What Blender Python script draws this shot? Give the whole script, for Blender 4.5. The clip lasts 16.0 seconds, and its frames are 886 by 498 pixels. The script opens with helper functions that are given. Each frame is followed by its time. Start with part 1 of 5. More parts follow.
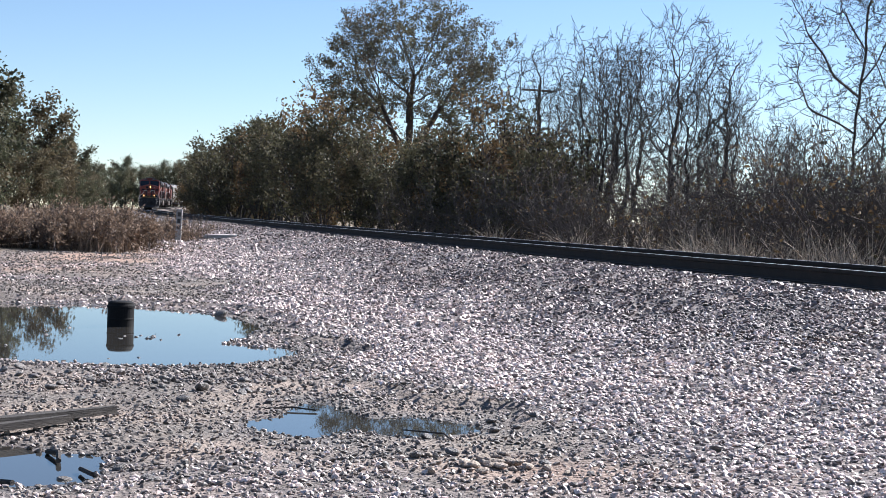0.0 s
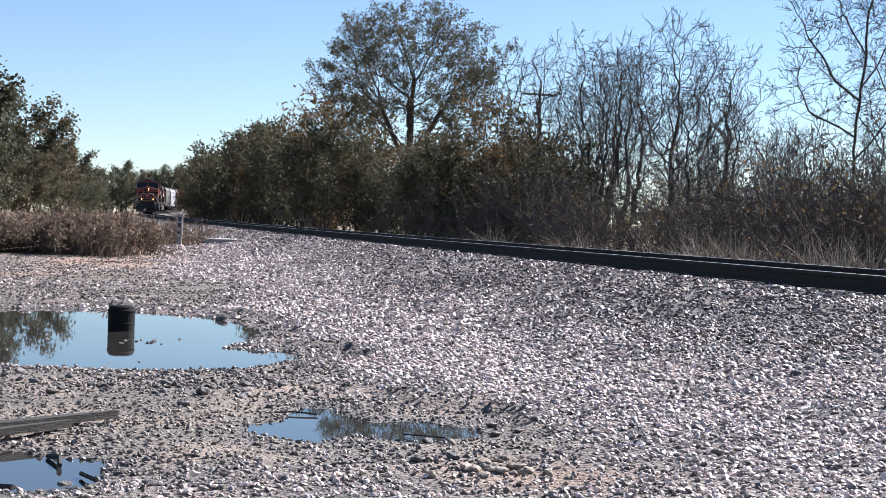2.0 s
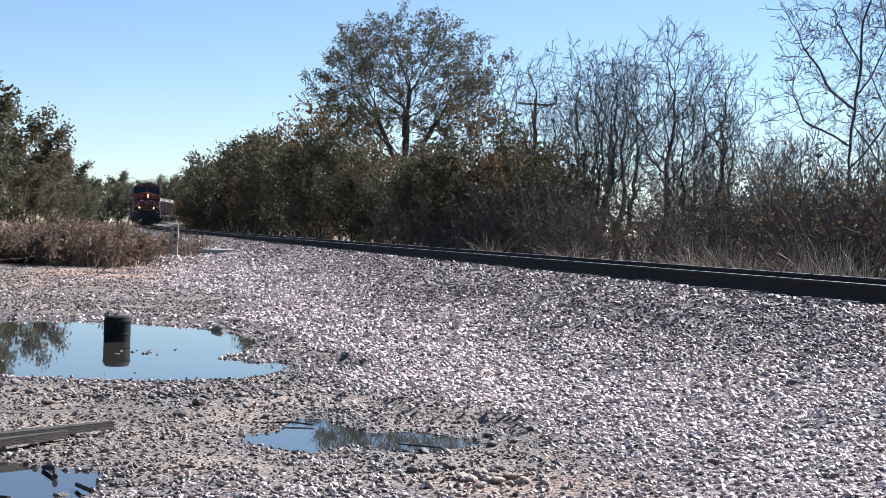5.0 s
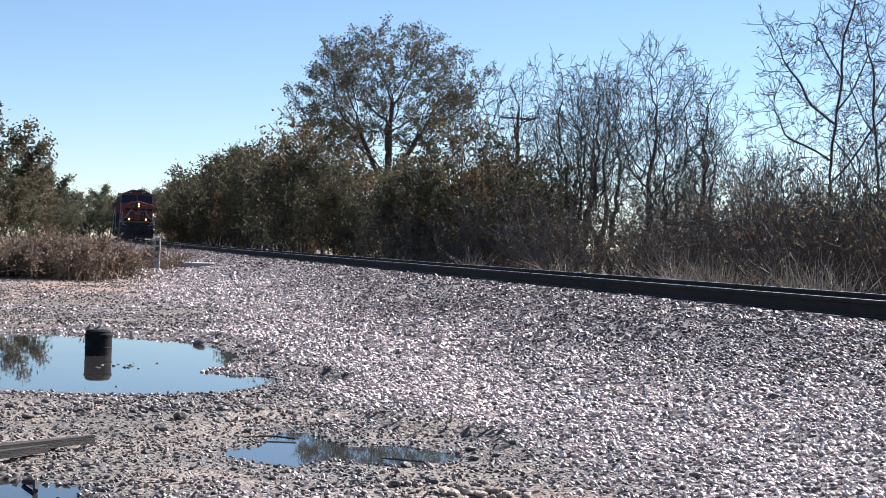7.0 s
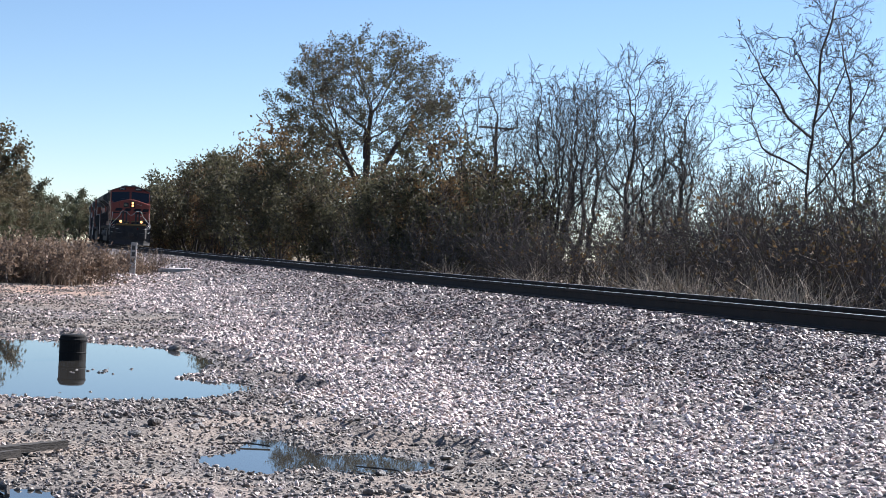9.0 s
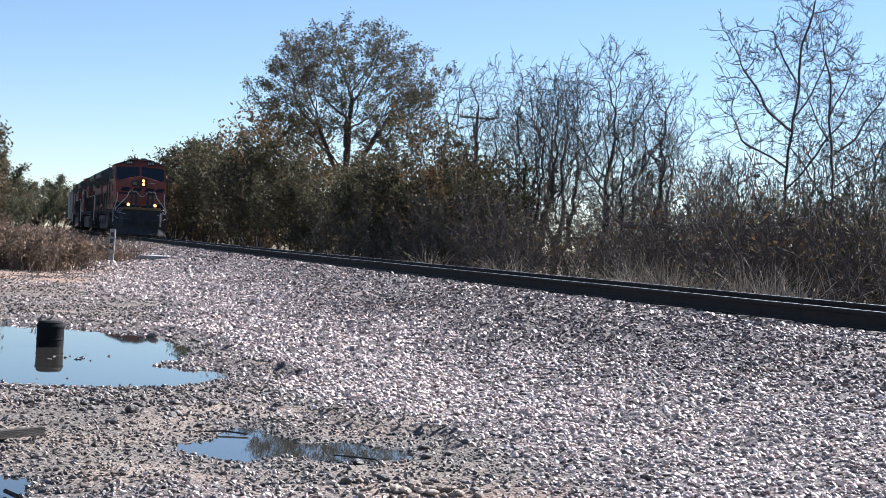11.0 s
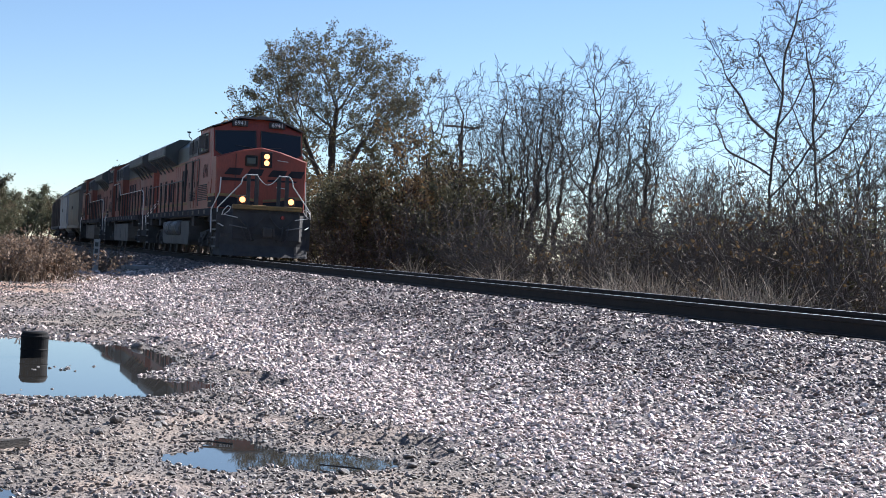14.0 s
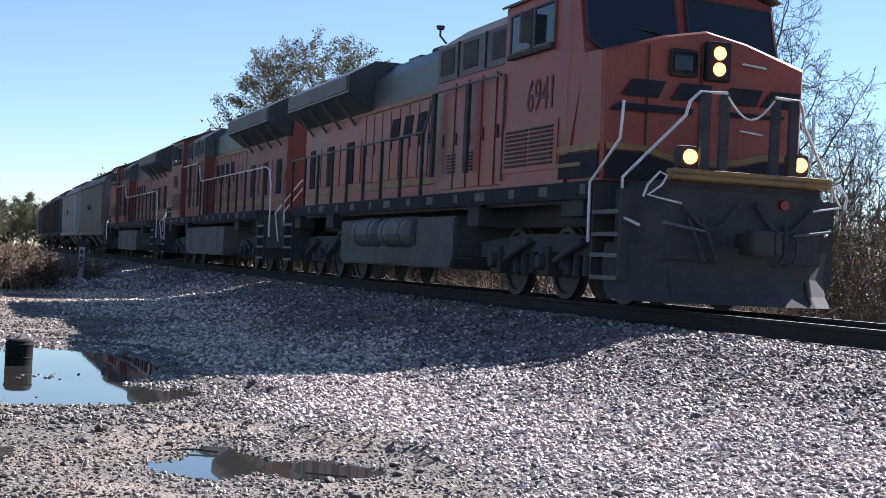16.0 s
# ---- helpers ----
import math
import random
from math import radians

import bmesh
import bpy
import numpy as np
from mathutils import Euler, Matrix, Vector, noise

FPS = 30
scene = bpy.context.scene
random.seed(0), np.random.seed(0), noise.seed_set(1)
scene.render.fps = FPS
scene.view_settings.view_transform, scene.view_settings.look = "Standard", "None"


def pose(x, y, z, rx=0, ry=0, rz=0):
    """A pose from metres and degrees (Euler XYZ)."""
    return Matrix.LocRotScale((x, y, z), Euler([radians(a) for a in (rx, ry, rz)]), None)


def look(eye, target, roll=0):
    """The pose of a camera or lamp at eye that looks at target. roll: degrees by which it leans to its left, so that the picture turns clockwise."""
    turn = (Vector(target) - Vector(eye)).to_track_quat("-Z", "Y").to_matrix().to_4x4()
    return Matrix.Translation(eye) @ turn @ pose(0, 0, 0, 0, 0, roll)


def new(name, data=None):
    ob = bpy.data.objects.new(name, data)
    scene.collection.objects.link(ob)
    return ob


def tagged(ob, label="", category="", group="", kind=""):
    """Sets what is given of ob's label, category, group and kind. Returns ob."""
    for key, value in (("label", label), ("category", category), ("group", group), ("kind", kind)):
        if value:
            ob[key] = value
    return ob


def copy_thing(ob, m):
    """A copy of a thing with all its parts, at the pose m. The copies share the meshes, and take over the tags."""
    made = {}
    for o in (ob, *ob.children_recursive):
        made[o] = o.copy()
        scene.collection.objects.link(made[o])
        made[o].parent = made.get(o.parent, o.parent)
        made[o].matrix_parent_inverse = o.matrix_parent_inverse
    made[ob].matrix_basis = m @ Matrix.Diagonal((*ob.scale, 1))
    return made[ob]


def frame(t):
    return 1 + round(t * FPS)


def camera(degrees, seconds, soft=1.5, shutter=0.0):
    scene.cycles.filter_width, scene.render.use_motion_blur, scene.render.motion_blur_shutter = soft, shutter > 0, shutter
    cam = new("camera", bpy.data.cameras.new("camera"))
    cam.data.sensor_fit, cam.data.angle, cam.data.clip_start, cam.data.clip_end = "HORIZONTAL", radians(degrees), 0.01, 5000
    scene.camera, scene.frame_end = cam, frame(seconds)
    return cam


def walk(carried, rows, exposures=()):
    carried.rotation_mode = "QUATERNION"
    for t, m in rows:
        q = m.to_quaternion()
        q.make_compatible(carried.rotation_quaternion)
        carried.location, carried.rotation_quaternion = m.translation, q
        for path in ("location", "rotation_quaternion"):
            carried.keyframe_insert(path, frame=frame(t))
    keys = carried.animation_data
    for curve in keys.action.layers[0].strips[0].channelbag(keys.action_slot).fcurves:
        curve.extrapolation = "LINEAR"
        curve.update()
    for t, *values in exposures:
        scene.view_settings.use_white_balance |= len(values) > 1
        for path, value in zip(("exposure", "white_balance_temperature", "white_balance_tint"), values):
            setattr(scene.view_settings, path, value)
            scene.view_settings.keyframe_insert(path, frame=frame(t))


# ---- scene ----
# ---------------- camera ----------------
FOV = 34.46
EYE = (0.0, 0.0, 1.30)
cam = camera(FOV, 16.0, soft=0.6)
# seconds, heading right of +y, tilt up, lean (degrees)
AIM = [(0.0, 0.063, -1.286, 1.820), (0.5, 0.065, -1.257, 1.829), (1.0, 0.053, -1.221, 1.798), (1.5, 0.041, -1.169, 1.767),
       (2.0, 0.033, -1.124, 1.750), (2.5, 0.005, -1.056, 1.751), (3.0, 0.000, -0.988, 1.743), (3.5, -0.003, -0.912, 1.755),
       (4.0, 0.019, -0.849, 1.752), (6.5, 0.639, -0.362, 1.542), (7.0, 0.870, -0.152, 1.687), (7.5, 1.093, 0.075, 1.764),
       (8.0, 1.306, 0.217, 1.905), (8.5, 1.535, 0.285, 2.142), (9.0, 1.775, 0.227, 2.384), (11.5, 2.745, -0.176, 2.912),
       (12.0, 2.834, -0.137, 2.901), (12.5, 2.897, -0.069, 2.912), (13.0, 2.962, 0.036, 2.855), (13.5, 3.080, 0.122, 2.834),
       (14.0, 3.185, 0.236, 2.717), (14.5, 3.290, 0.376, 2.718), (15.0, 3.437, 0.511, 2.738), (15.5, 3.566, 0.596, 2.754),
       (16.0, 3.735, 0.578, 2.748)]


def aimed(yaw, tilt, lean):
    a, b = radians(yaw), radians(tilt)
    way = Vector((math.sin(a) * math.cos(b), math.cos(a) * math.cos(b), math.sin(b)))
    return look(EYE, Vector(EYE) + way * 10, lean)


walk(cam, [(t, aimed(y, p, r)) for t, y, p, r in AIM], exposures=[(0.0, 1.34, 6000, 12), (14.0, 1.34, 6000, 12), (16.0, 1.44, 6000, 12)])

# ---------------- sun and sky ----------------
SUN_TURN, SUN_UP = 50.0, 35.5          # degrees right of +y, degrees up
world = bpy.data.worlds.new("sky")
scene.world = world
world.use_nodes = True
wn = world.node_tree.nodes
sky = wn.new("ShaderNodeTexSky")
sky.sky_type = "NISHITA"
sky.sun_disc = False
sky.sun_elevation, sky.sun_rotation = radians(SUN_UP), radians(SUN_TURN)
sky.air_density, sky.dust_density, sky.ozone_density = 0.85, 0.0, 2.3
world.node_tree.links.new(sky.outputs[0], wn["Background"].inputs[0])
wn["Background"].inputs[1].default_value = 0.053
sun_data = bpy.data.lights.new("sun", "SUN")
sun_data.energy, sun_data.angle, sun_data.color = 5.0, radians(0.5), (1.0, 0.95, 0.88)
sun = new("sun", sun_data)
_a, _b = radians(SUN_TURN), radians(SUN_UP)
SUN_WAY = Vector((math.sin(_a) * math.cos(_b), math.cos(_a) * math.cos(_b), math.sin(_b)))
sun.matrix_world = look(SUN_WAY * 60, (0, 0, 0))


# ---------------- materials ----------------
def material(name, a, b, rough=0.85, scale=6.0, metal=0.0, bump=0.0, fine=60.0, c=None, spread=0.0, spec=None, stretch=(1, 1, 1)):
    """Two colours mixed by coarse noise, darkened a little by fine grain, with relief; c: a third colour for stains; spread: change from object to object."""
    m = bpy.data.materials.new(name)
    m.use_nodes = True
    n, l = m.node_tree.nodes, m.node_tree.links
    bsdf = n["Principled BSDF"]
    co = n.new("ShaderNodeTexCoord")
    mp = n.new("ShaderNodeMapping")
    mp.inputs["Scale"].default_value = stretch
    l.new(co.outputs["Object"], mp.inputs[0])

    def grain(s, detail):
        t = n.new("ShaderNodeTexNoise")
        t.inputs["Scale"].default_value, t.inputs["Detail"].default_value = s, detail
        l.new(mp.outputs[0], t.inputs["Vector"])
        return t

    def mix(fac, x, y, mode="MIX"):
        k = n.new("ShaderNodeMix")
        k.data_type, k.blend_type = "RGBA", mode
        for port, v in ((0, fac), (6, x), (7, y)):
            if isinstance(v, (int, float)):
                k.inputs[port].default_value = v
            elif isinstance(v, tuple):
                k.inputs[port].default_value = (*v, 1)
            else:
                l.new(v, k.inputs[port])
        return k.outputs[2]

    def ramp(src, lo, hi):
        r = n.new("ShaderNodeMapRange")
        r.inputs[1].default_value, r.inputs[2].default_value = lo, hi
        l.new(src, r.inputs[0])
        return r.outputs[0]

    big, small = grain(scale, 4), grain(fine, 3)
    col = mix(ramp(big.outputs[0], 0.35, 0.65), a, b)
    if c:
        third = grain(scale * 0.37, 5)
        col = mix(ramp(third.outputs[0], 0.55, 0.68), col, c)
    col = mix(0.35, col, ramp(small.outputs[0], 0.1, 0.75), "MULTIPLY")
    if spread:
        info = n.new("ShaderNodeObjectInfo")
        hsv = n.new("ShaderNodeHueSaturation")
        l.new(ramp(info.outputs["Random"], 0, 1), hsv.inputs["Value"])
        rr = hsv.inputs["Value"].links[0].from_node
        rr.inputs[3].default_value, rr.inputs[4].default_value = 1 - spread, 1 + spread
        l.new(col, hsv.inputs["Color"])
        col = hsv.outputs[0]
    l.new(col, bsdf.inputs["Base Color"])
    bsdf.inputs["Roughness"].default_value = rough
    bsdf.inputs["Metallic"].default_value = metal
    if spec is not None:
        bsdf.inputs["Specular IOR Level"].default_value = spec
    if bump:
        bp = n.new("ShaderNodeBump")
        bp.inputs["Strength"].default_value, bp.inputs["Distance"].default_value = 0.8, bump
        l.new(small.outputs[0], bp.inputs["Height"])
        l.new(bp.outputs[0], bsdf.inputs["Normal"])
    return m


def glowing(name, colour, strength):
    m = bpy.data.materials.new(name)
    m.use_nodes = True
    b = m.node_tree.nodes["Principled BSDF"]
    b.inputs["Base Color"].default_value = (*colour, 1)
    b.inputs["Emission Color"].default_value = (*colour, 1)
    b.inputs["Emission Strength"].default_value = strength
    return m


def island_spread(m, amount):
    """Lets every loose piece of a joined mesh differ in brightness."""
    n, l = m.node_tree.nodes, m.node_tree.links
    bsdf = n["Principled BSDF"]
    src = bsdf.inputs["Base Color"].links[0].from_socket
    geo, hsv, r = n.new("ShaderNodeNewGeometry"), n.new("ShaderNodeHueSaturation"), n.new("ShaderNodeMapRange")
    r.inputs[3].default_value, r.inputs[4].default_value = 1 - amount, 1 + amount
    l.new(geo.outputs["Random Per Island"], r.inputs[0])
    l.new(r.outputs[0], hsv.inputs["Value"])
    l.new(src, hsv.inputs["Color"])
    l.new(hsv.outputs[0], bsdf.inputs["Base Color"])
    return m


# ---------------- mesh helpers ----------------
def link_mesh(name, bm, mat, parent=None, label="", smooth=False):
    me = bpy.data.meshes.new(name)
    bm.to_mesh(me)
    bm.free()
    for m in (mat if isinstance(mat, (list, tuple)) else [mat]):
        me.materials.append(m)
    if smooth:
        for p in me.polygons:
            p.use_smooth = True
    ob = new(name, me)
    if parent:
        ob.parent = parent
    if label:
        ob["label"] = label
    return ob


def part(name, bm, mat, parent, label="", smooth=False):
    return link_mesh(name, bm, mat, parent, label, smooth)


def raw_mesh(name, verts, faces, mats, smooth=False):
    me = bpy.data.meshes.new(name)
    verts = np.asarray(verts, dtype=np.float32)
    faces = np.asarray(faces, dtype=np.int32)
    k = faces.shape[1]
    me.vertices.add(len(verts))
    me.vertices.foreach_set("co", verts.ravel())
    me.loops.add(faces.size)
    me.loops.foreach_set("vertex_index", faces.ravel())
    me.polygons.add(len(faces))
    me.polygons.foreach_set("loop_start", np.arange(0, faces.size, k, dtype=np.int32))
    me.polygons.foreach_set("loop_total", np.full(len(faces), k, dtype=np.int32))
    me.polygons.foreach_set("use_smooth", np.full(len(faces), smooth))
    for m in mats:
        me.materials.append(m)
    me.update(calc_edges=True)
    return me


def box(bm, x0, x1, y0, y1, z0, z1, bevel=0.0, m=None):
    r = bmesh.ops.create_cube(bm, size=1.0, matrix=(m or Matrix()) @ Matrix.LocRotScale(((x0 + x1) / 2, (y0 + y1) / 2, (z0 + z1) / 2), None, (abs(x1 - x0), abs(y1 - y0), abs(z1 - z0))))
    if bevel:
        es = list({e for v in r["verts"] for e in v.link_edges})
        bmesh.ops.bevel(bm, geom=es, offset=bevel, segments=2, profile=0.6, affect="EDGES")
    return bm


def rod(bm, a, b, r, seg=8, r2=None):
    a, b = Vector(a), Vector(b)
    d = b - a
    m = Matrix.Translation((a + b) / 2) @ d.to_track_quat("Z", "Y").to_matrix().to_4x4()
    bmesh.ops.create_cone(bm, cap_ends=True, segments=seg, radius1=r, radius2=r if r2 is None else r2, depth=d.length, matrix=m)
    return bm


def bent_rod(bm, pts, r, seg=8):
    """A round bar that follows the points, as one closed skin."""
    pts = [Vector(p) for p in pts]
    rings, side = [], None
    for i, p in enumerate(pts):
        d = ((pts[i] - pts[i - 1]).normalized() if i else Vector()) + ((pts[i + 1] - pts[i]).normalized() if i + 1 < len(pts) else Vector())
        d = d.normalized() if d.length > 0.05 else (pts[i] - pts[i - 1]).normalized()
        side = d.orthogonal() if side is None else side - d * side.dot(d)
        side = (side if side.length > 0.05 else d.orthogonal()).normalized()
        up = d.cross(side)
        rings.append([p + (side * math.cos(k * math.tau / seg) + up * math.sin(k * math.tau / seg)) * r for k in range(seg)])
    return loft(bm, rings)


def prism(bm, outline, y0, y1, bevel=0.0):
    """An outline in the x-z plane, drawn out from y0 to y1."""
    n = len(outline)
    a = [bm.verts.new((x, y0, z)) for x, z in outline]
    b = [bm.verts.new((x, y1, z)) for x, z in outline]
    fs = [bm.faces.new(a), bm.faces.new(b[::-1])]
    for i in range(n):
        fs.append(bm.faces.new((a[i], b[i], b[(i + 1) % n], a[(i + 1) % n])))
    bmesh.ops.recalc_face_normals(bm, faces=fs)
    if bevel:
        bmesh.ops.bevel(bm, geom=list({e for f in fs for e in f.edges}), offset=bevel, segments=2, affect="EDGES")
    return bm


def loft(bm, sections, close=True):
    """Rings of equal count joined one after the other, with caps."""
    rings = [[bm.verts.new(p) for p in s] for s in sections]
    fs = []
    for a, b in zip(rings, rings[1:]):
        for i in range(len(a)):
            j = (i + 1) % len(a)
            fs.append(bm.faces.new((a[i], a[j], b[j], b[i])))
    fs.append(bm.faces.new(rings[0][::-1]))
    fs.append(bm.faces.new(rings[-1]))
    bmesh.ops.recalc_face_normals(bm, faces=fs)
    return bm


# ---------------- the railway line ----------------
# s runs back along the line from the place that the train's front reaches at the end
LINE_X, LINE_Y, LINE_TURN, BEND, BEND_MORE = 4.850, 17.216, radians(15.766), 5.4e-5, 3.72e-6
RAIL_TOP = 0.86
_s = np.arange(-120.0, 520.0, 0.5)
_turn = np.where(_s > 0, LINE_TURN - BEND * _s - BEND_MORE * _s * np.abs(_s) / 2, LINE_TURN)
_x, _y = np.cumsum(-np.sin(_turn)) * 0.5, np.cumsum(np.cos(_turn)) * 0.5
_i0 = int(np.argmin(np.abs(_s)))
_x, _y = _x - _x[_i0] + LINE_X, _y - _y[_i0] + LINE_Y
_z = RAIL_TOP + 0.42 * (np.clip(_s, 0, 400) / 211.0) ** 2


def line_at(s, side=0.0, up=0.0):
    """A place along the line; side is positive away from the camera."""
    a = np.interp(s, _s, _turn)
    return (float(np.interp(s, _s, _x) + math.cos(a) * side), float(np.interp(s, _s, _y) + math.sin(a) * side), float(np.interp(s, _s, _z) + up))


def line_offset(x, y):
    """Distance from the centre of the line (positive on the camera's side), and s."""
    x, y = np.asarray(x, float), np.asarray(y, float)
    flat = np.stack([x.ravel(), y.ravel()], 1)
    best_s, best_d = np.empty(len(flat)), np.empty(len(flat))
    cs, cx, cy, ct = _s[::4], _x[::4], _y[::4], _turn[::4]
    for i in range(0, len(flat), 4000):
        q = flat[i:i + 4000]
        k = np.argmin((q[:, :1] - cx) ** 2 + (q[:, 1:] - cy) ** 2, axis=1)
        dx, dy = q[:, 0] - cx[k], q[:, 1] - cy[k]
        best_d[i:i + 4000] = -(dx * np.cos(ct[k]) + dy * np.sin(ct[k]))
        best_s[i:i + 4000] = cs[k] - dx * np.sin(ct[k]) + dy * np.cos(ct[k])
    return best_d.reshape(x.shape), best_s.reshape(x.shape)


# ---------------- ground ----------------
def wave(x, y, seed):
    """Smooth uneven values about 0, within about 1."""
    r = np.random.RandomState(seed)
    v = 0
    for _ in range(7):
        a, ph, f = r.uniform(0, 6.28), r.uniform(0, 6.28), r.uniform(0.6, 1.7)
        v = v + np.sin((x * math.cos(a) + y * math.sin(a)) * f + ph + 0.8 * np.sin(x * math.sin(a) * f * 0.7 - y * f * 0.6 + ph * 2))
    return v / 3.5


POOLS = [(-4.7, 15.1, 2.75, 3.55), (-2.85, 12.85, 1.55, 1.15), (-0.74, 8.88, 0.36, 0.70), (-0.24, 8.78, 0.40, 0.40), (-2.35, 7.0, 0.62, 0.5)]


def pool_depth(x, y):
    """Below 1 inside a pool, above it outside."""
    v = np.full(np.shape(x), 99.0)
    for cx, cy, rx, ry in POOLS:
        q = np.sqrt(((x - cx) / rx) ** 2 + ((y - cy) / ry) ** 2)
        v = np.minimum(v, 1 + (q - 1) * min(rx, ry) / 0.8)
    ragged = np.where(y < 10.6, 1.5, 1.0)
    return v + ragged * (0.10 * wave(x * 3.1, y * 2.2, 5) + 0.06 * wave(x * 9, y * 6, 6))


def smooth(lo, hi, v):
    q = np.clip((v - lo) / (hi - lo), 0, 1)
    return q * q * (3 - 2 * q)


def ground_height(x, y):
    x, y = np.asarray(x, float), np.asarray(y, float)
    d, s = line_offset(x, y)
    top = np.interp(s, _s, _z) - 0.208
    near = np.interp(d, [0, 1.3, 1.9, 3.2, 5.0, 7.0], [1.0, 1.0, 0.93, 0.50, 0.13, 0.0])
    far = np.interp(-d, [0, 1.3, 1.9, 4.2, 6.0], [1.0, 1.0, 0.9, 0.15, 0.0])
    k = np.where(d >= 0, near, far)
    base = 0.045 + 0.03 * wave(x * 0.45, y * 0.45, 1) + 0.012 * wave(x * 1.9, y * 1.9, 2) + 0.1 * smooth(25, 45, y) * (d > 5)
    base = np.where(d < 0, 0.0 + 0.08 * wave(x * 0.3, y * 0.3, 3), base)
    z = base * (1 - k) + top * k + 0.02 * wave(x * 2.6, y * 2.6, 4) * (np.abs(d) > 1.5) * smooth(0, 0.3, k)
    p = pool_depth(x, y)
    z = np.where((d > 5) & (p < 2.2), np.minimum(z, 0.02 * (p - 1.0) * 2.2) * (p < 1.6) + z * (p >= 1.6), z)
    return np.where(p < 1.0, np.maximum(-0.07, (p - 1) * 0.16), np.where((p < 1.6) & (d > 5), z, z))


def spaced(lo, hi, fine_lo, fine_hi, step, grow):
    mid = list(np.arange(fine_lo, fine_hi, step))
    out, st, v = [], step, mid[-1]
    while v < hi:
        st *= grow
        v += st
        out.append(v)
    low, st, v = [], step, mid[0]
    while v > lo:
        st *= grow
        v -= st
        low.append(v)
    return np.array(low[::-1] + mid + out)
# ---------------- ground, water, gravel ----------------
def ground_material():
    m = bpy.data.materials.new("gravel_and_mud")
    m.use_nodes = True
    n, l = m.node_tree.nodes, m.node_tree.links
    bsdf = n["Principled BSDF"]
    co = n.new("ShaderNodeTexCoord")

    def tex(kind, s, detail=4):
        t = n.new(kind)
        t.inputs["Scale"].default_value = s
        if kind == "ShaderNodeTexNoise":
            t.inputs["Detail"].default_value = detail
        l.new(co.outputs["Object"], t.inputs["Vector"])
        return t

    def mix(fac, x, y, mode="MIX"):
        k = n.new("ShaderNodeMix")
        k.data_type, k.blend_type = "RGBA", mode
        for port, v in ((0, fac), (6, x), (7, y)):
            if isinstance(v, (int, float)):
                k.inputs[port].default_value = v
            elif isinstance(v, tuple):
                k.inputs[port].default_value = (*v, 1)
            else:
                l.new(v, k.inputs[port])
        return k.outputs[2]

    def ramp(src, lo, hi, a=0.0, b=1.0):
        r = n.new("ShaderNodeMapRange")
        for i, v in enumerate((lo, hi, a, b)):
            r.inputs[i + 1].default_value = v
        l.new(src, r.inputs[0])
        return r.outputs[0]

    soil = n.new("ShaderNodeAttribute")
    soil.attribute_name = "soil"
    part_of = n.new("ShaderNodeSeparateColor")
    l.new(soil.outputs["Color"], part_of.inputs[0])
    pebbles = tex("ShaderNodeTexVoronoi", 26)
    cell = n.new("ShaderNodeSeparateColor")
    l.new(pebbles.outputs["Color"], cell.inputs[0])
    blot, fine = tex("ShaderNodeTexNoise", 1.3, 6), tex("ShaderNodeTexNoise", 55, 3)
    # bed colour darkened to carry the shade in the gaps between loose stones
    stone = mix(cell.outputs[0], (0.03, 0.026, 0.026), (0.22, 0.185, 0.18))
    stone = mix(ramp(blot.outputs[0], 0.5, 0.75), stone, (0.30, 0.235, 0.205))
    mud = mix(ramp(fine.outputs[0], 0.3, 0.7), (0.09, 0.075, 0.064), (0.205, 0.174, 0.148))
    mud = mix(ramp(blot.outputs[0], 0.42, 0.62), mud, (0.25, 0.195, 0.155))
    col = mix(part_of.outputs[0], stone, mud)
    col = mix(part_of.outputs[2], col, (0.42, 0.26, 0.18))
    earth = mix(ramp(fine.outputs[0], 0.3, 0.7), (0.10, 0.075, 0.045), (0.20, 0.15, 0.09))
    grass = n.new("ShaderNodeAttribute")
    grass.attribute_name = "turf"
    col = mix(grass.outputs["Fac"], col, earth)
    col = mix(part_of.outputs[1], col, mix(0.55, col, (0.05, 0.045, 0.04)))
    l.new(col, bsdf.inputs["Base Color"])
    l.new(ramp(part_of.outputs[1], 0, 1, 0.92, 0.45), bsdf.inputs["Roughness"])
    high = n.new("ShaderNodeMath")
    high.operation = "ADD"
    l.new(pebbles.outputs["Distance"], high.inputs[0])
    l.new(fine.outputs[0], high.inputs[1])
    bp = n.new("ShaderNodeBump")
    bp.inputs["Strength"].default_value, bp.inputs["Distance"].default_value = 0.9, 0.02
    bp.invert = True
    l.new(high.outputs[0], bp.inputs["Height"])
    l.new(bp.outputs[0], bsdf.inputs["Normal"])
    return m


def muddy(x, y, d):
    """1 where trodden mud shows between the stones, 0 on clean ballast."""
    return np.clip(smooth(5.9, 7.2, d + 0.7 * wave(x * 1.1, y * 0.8, 21)) * (0.75 + 0.35 * wave(x * 1.7, y * 1.2, 22)), 0, 1)


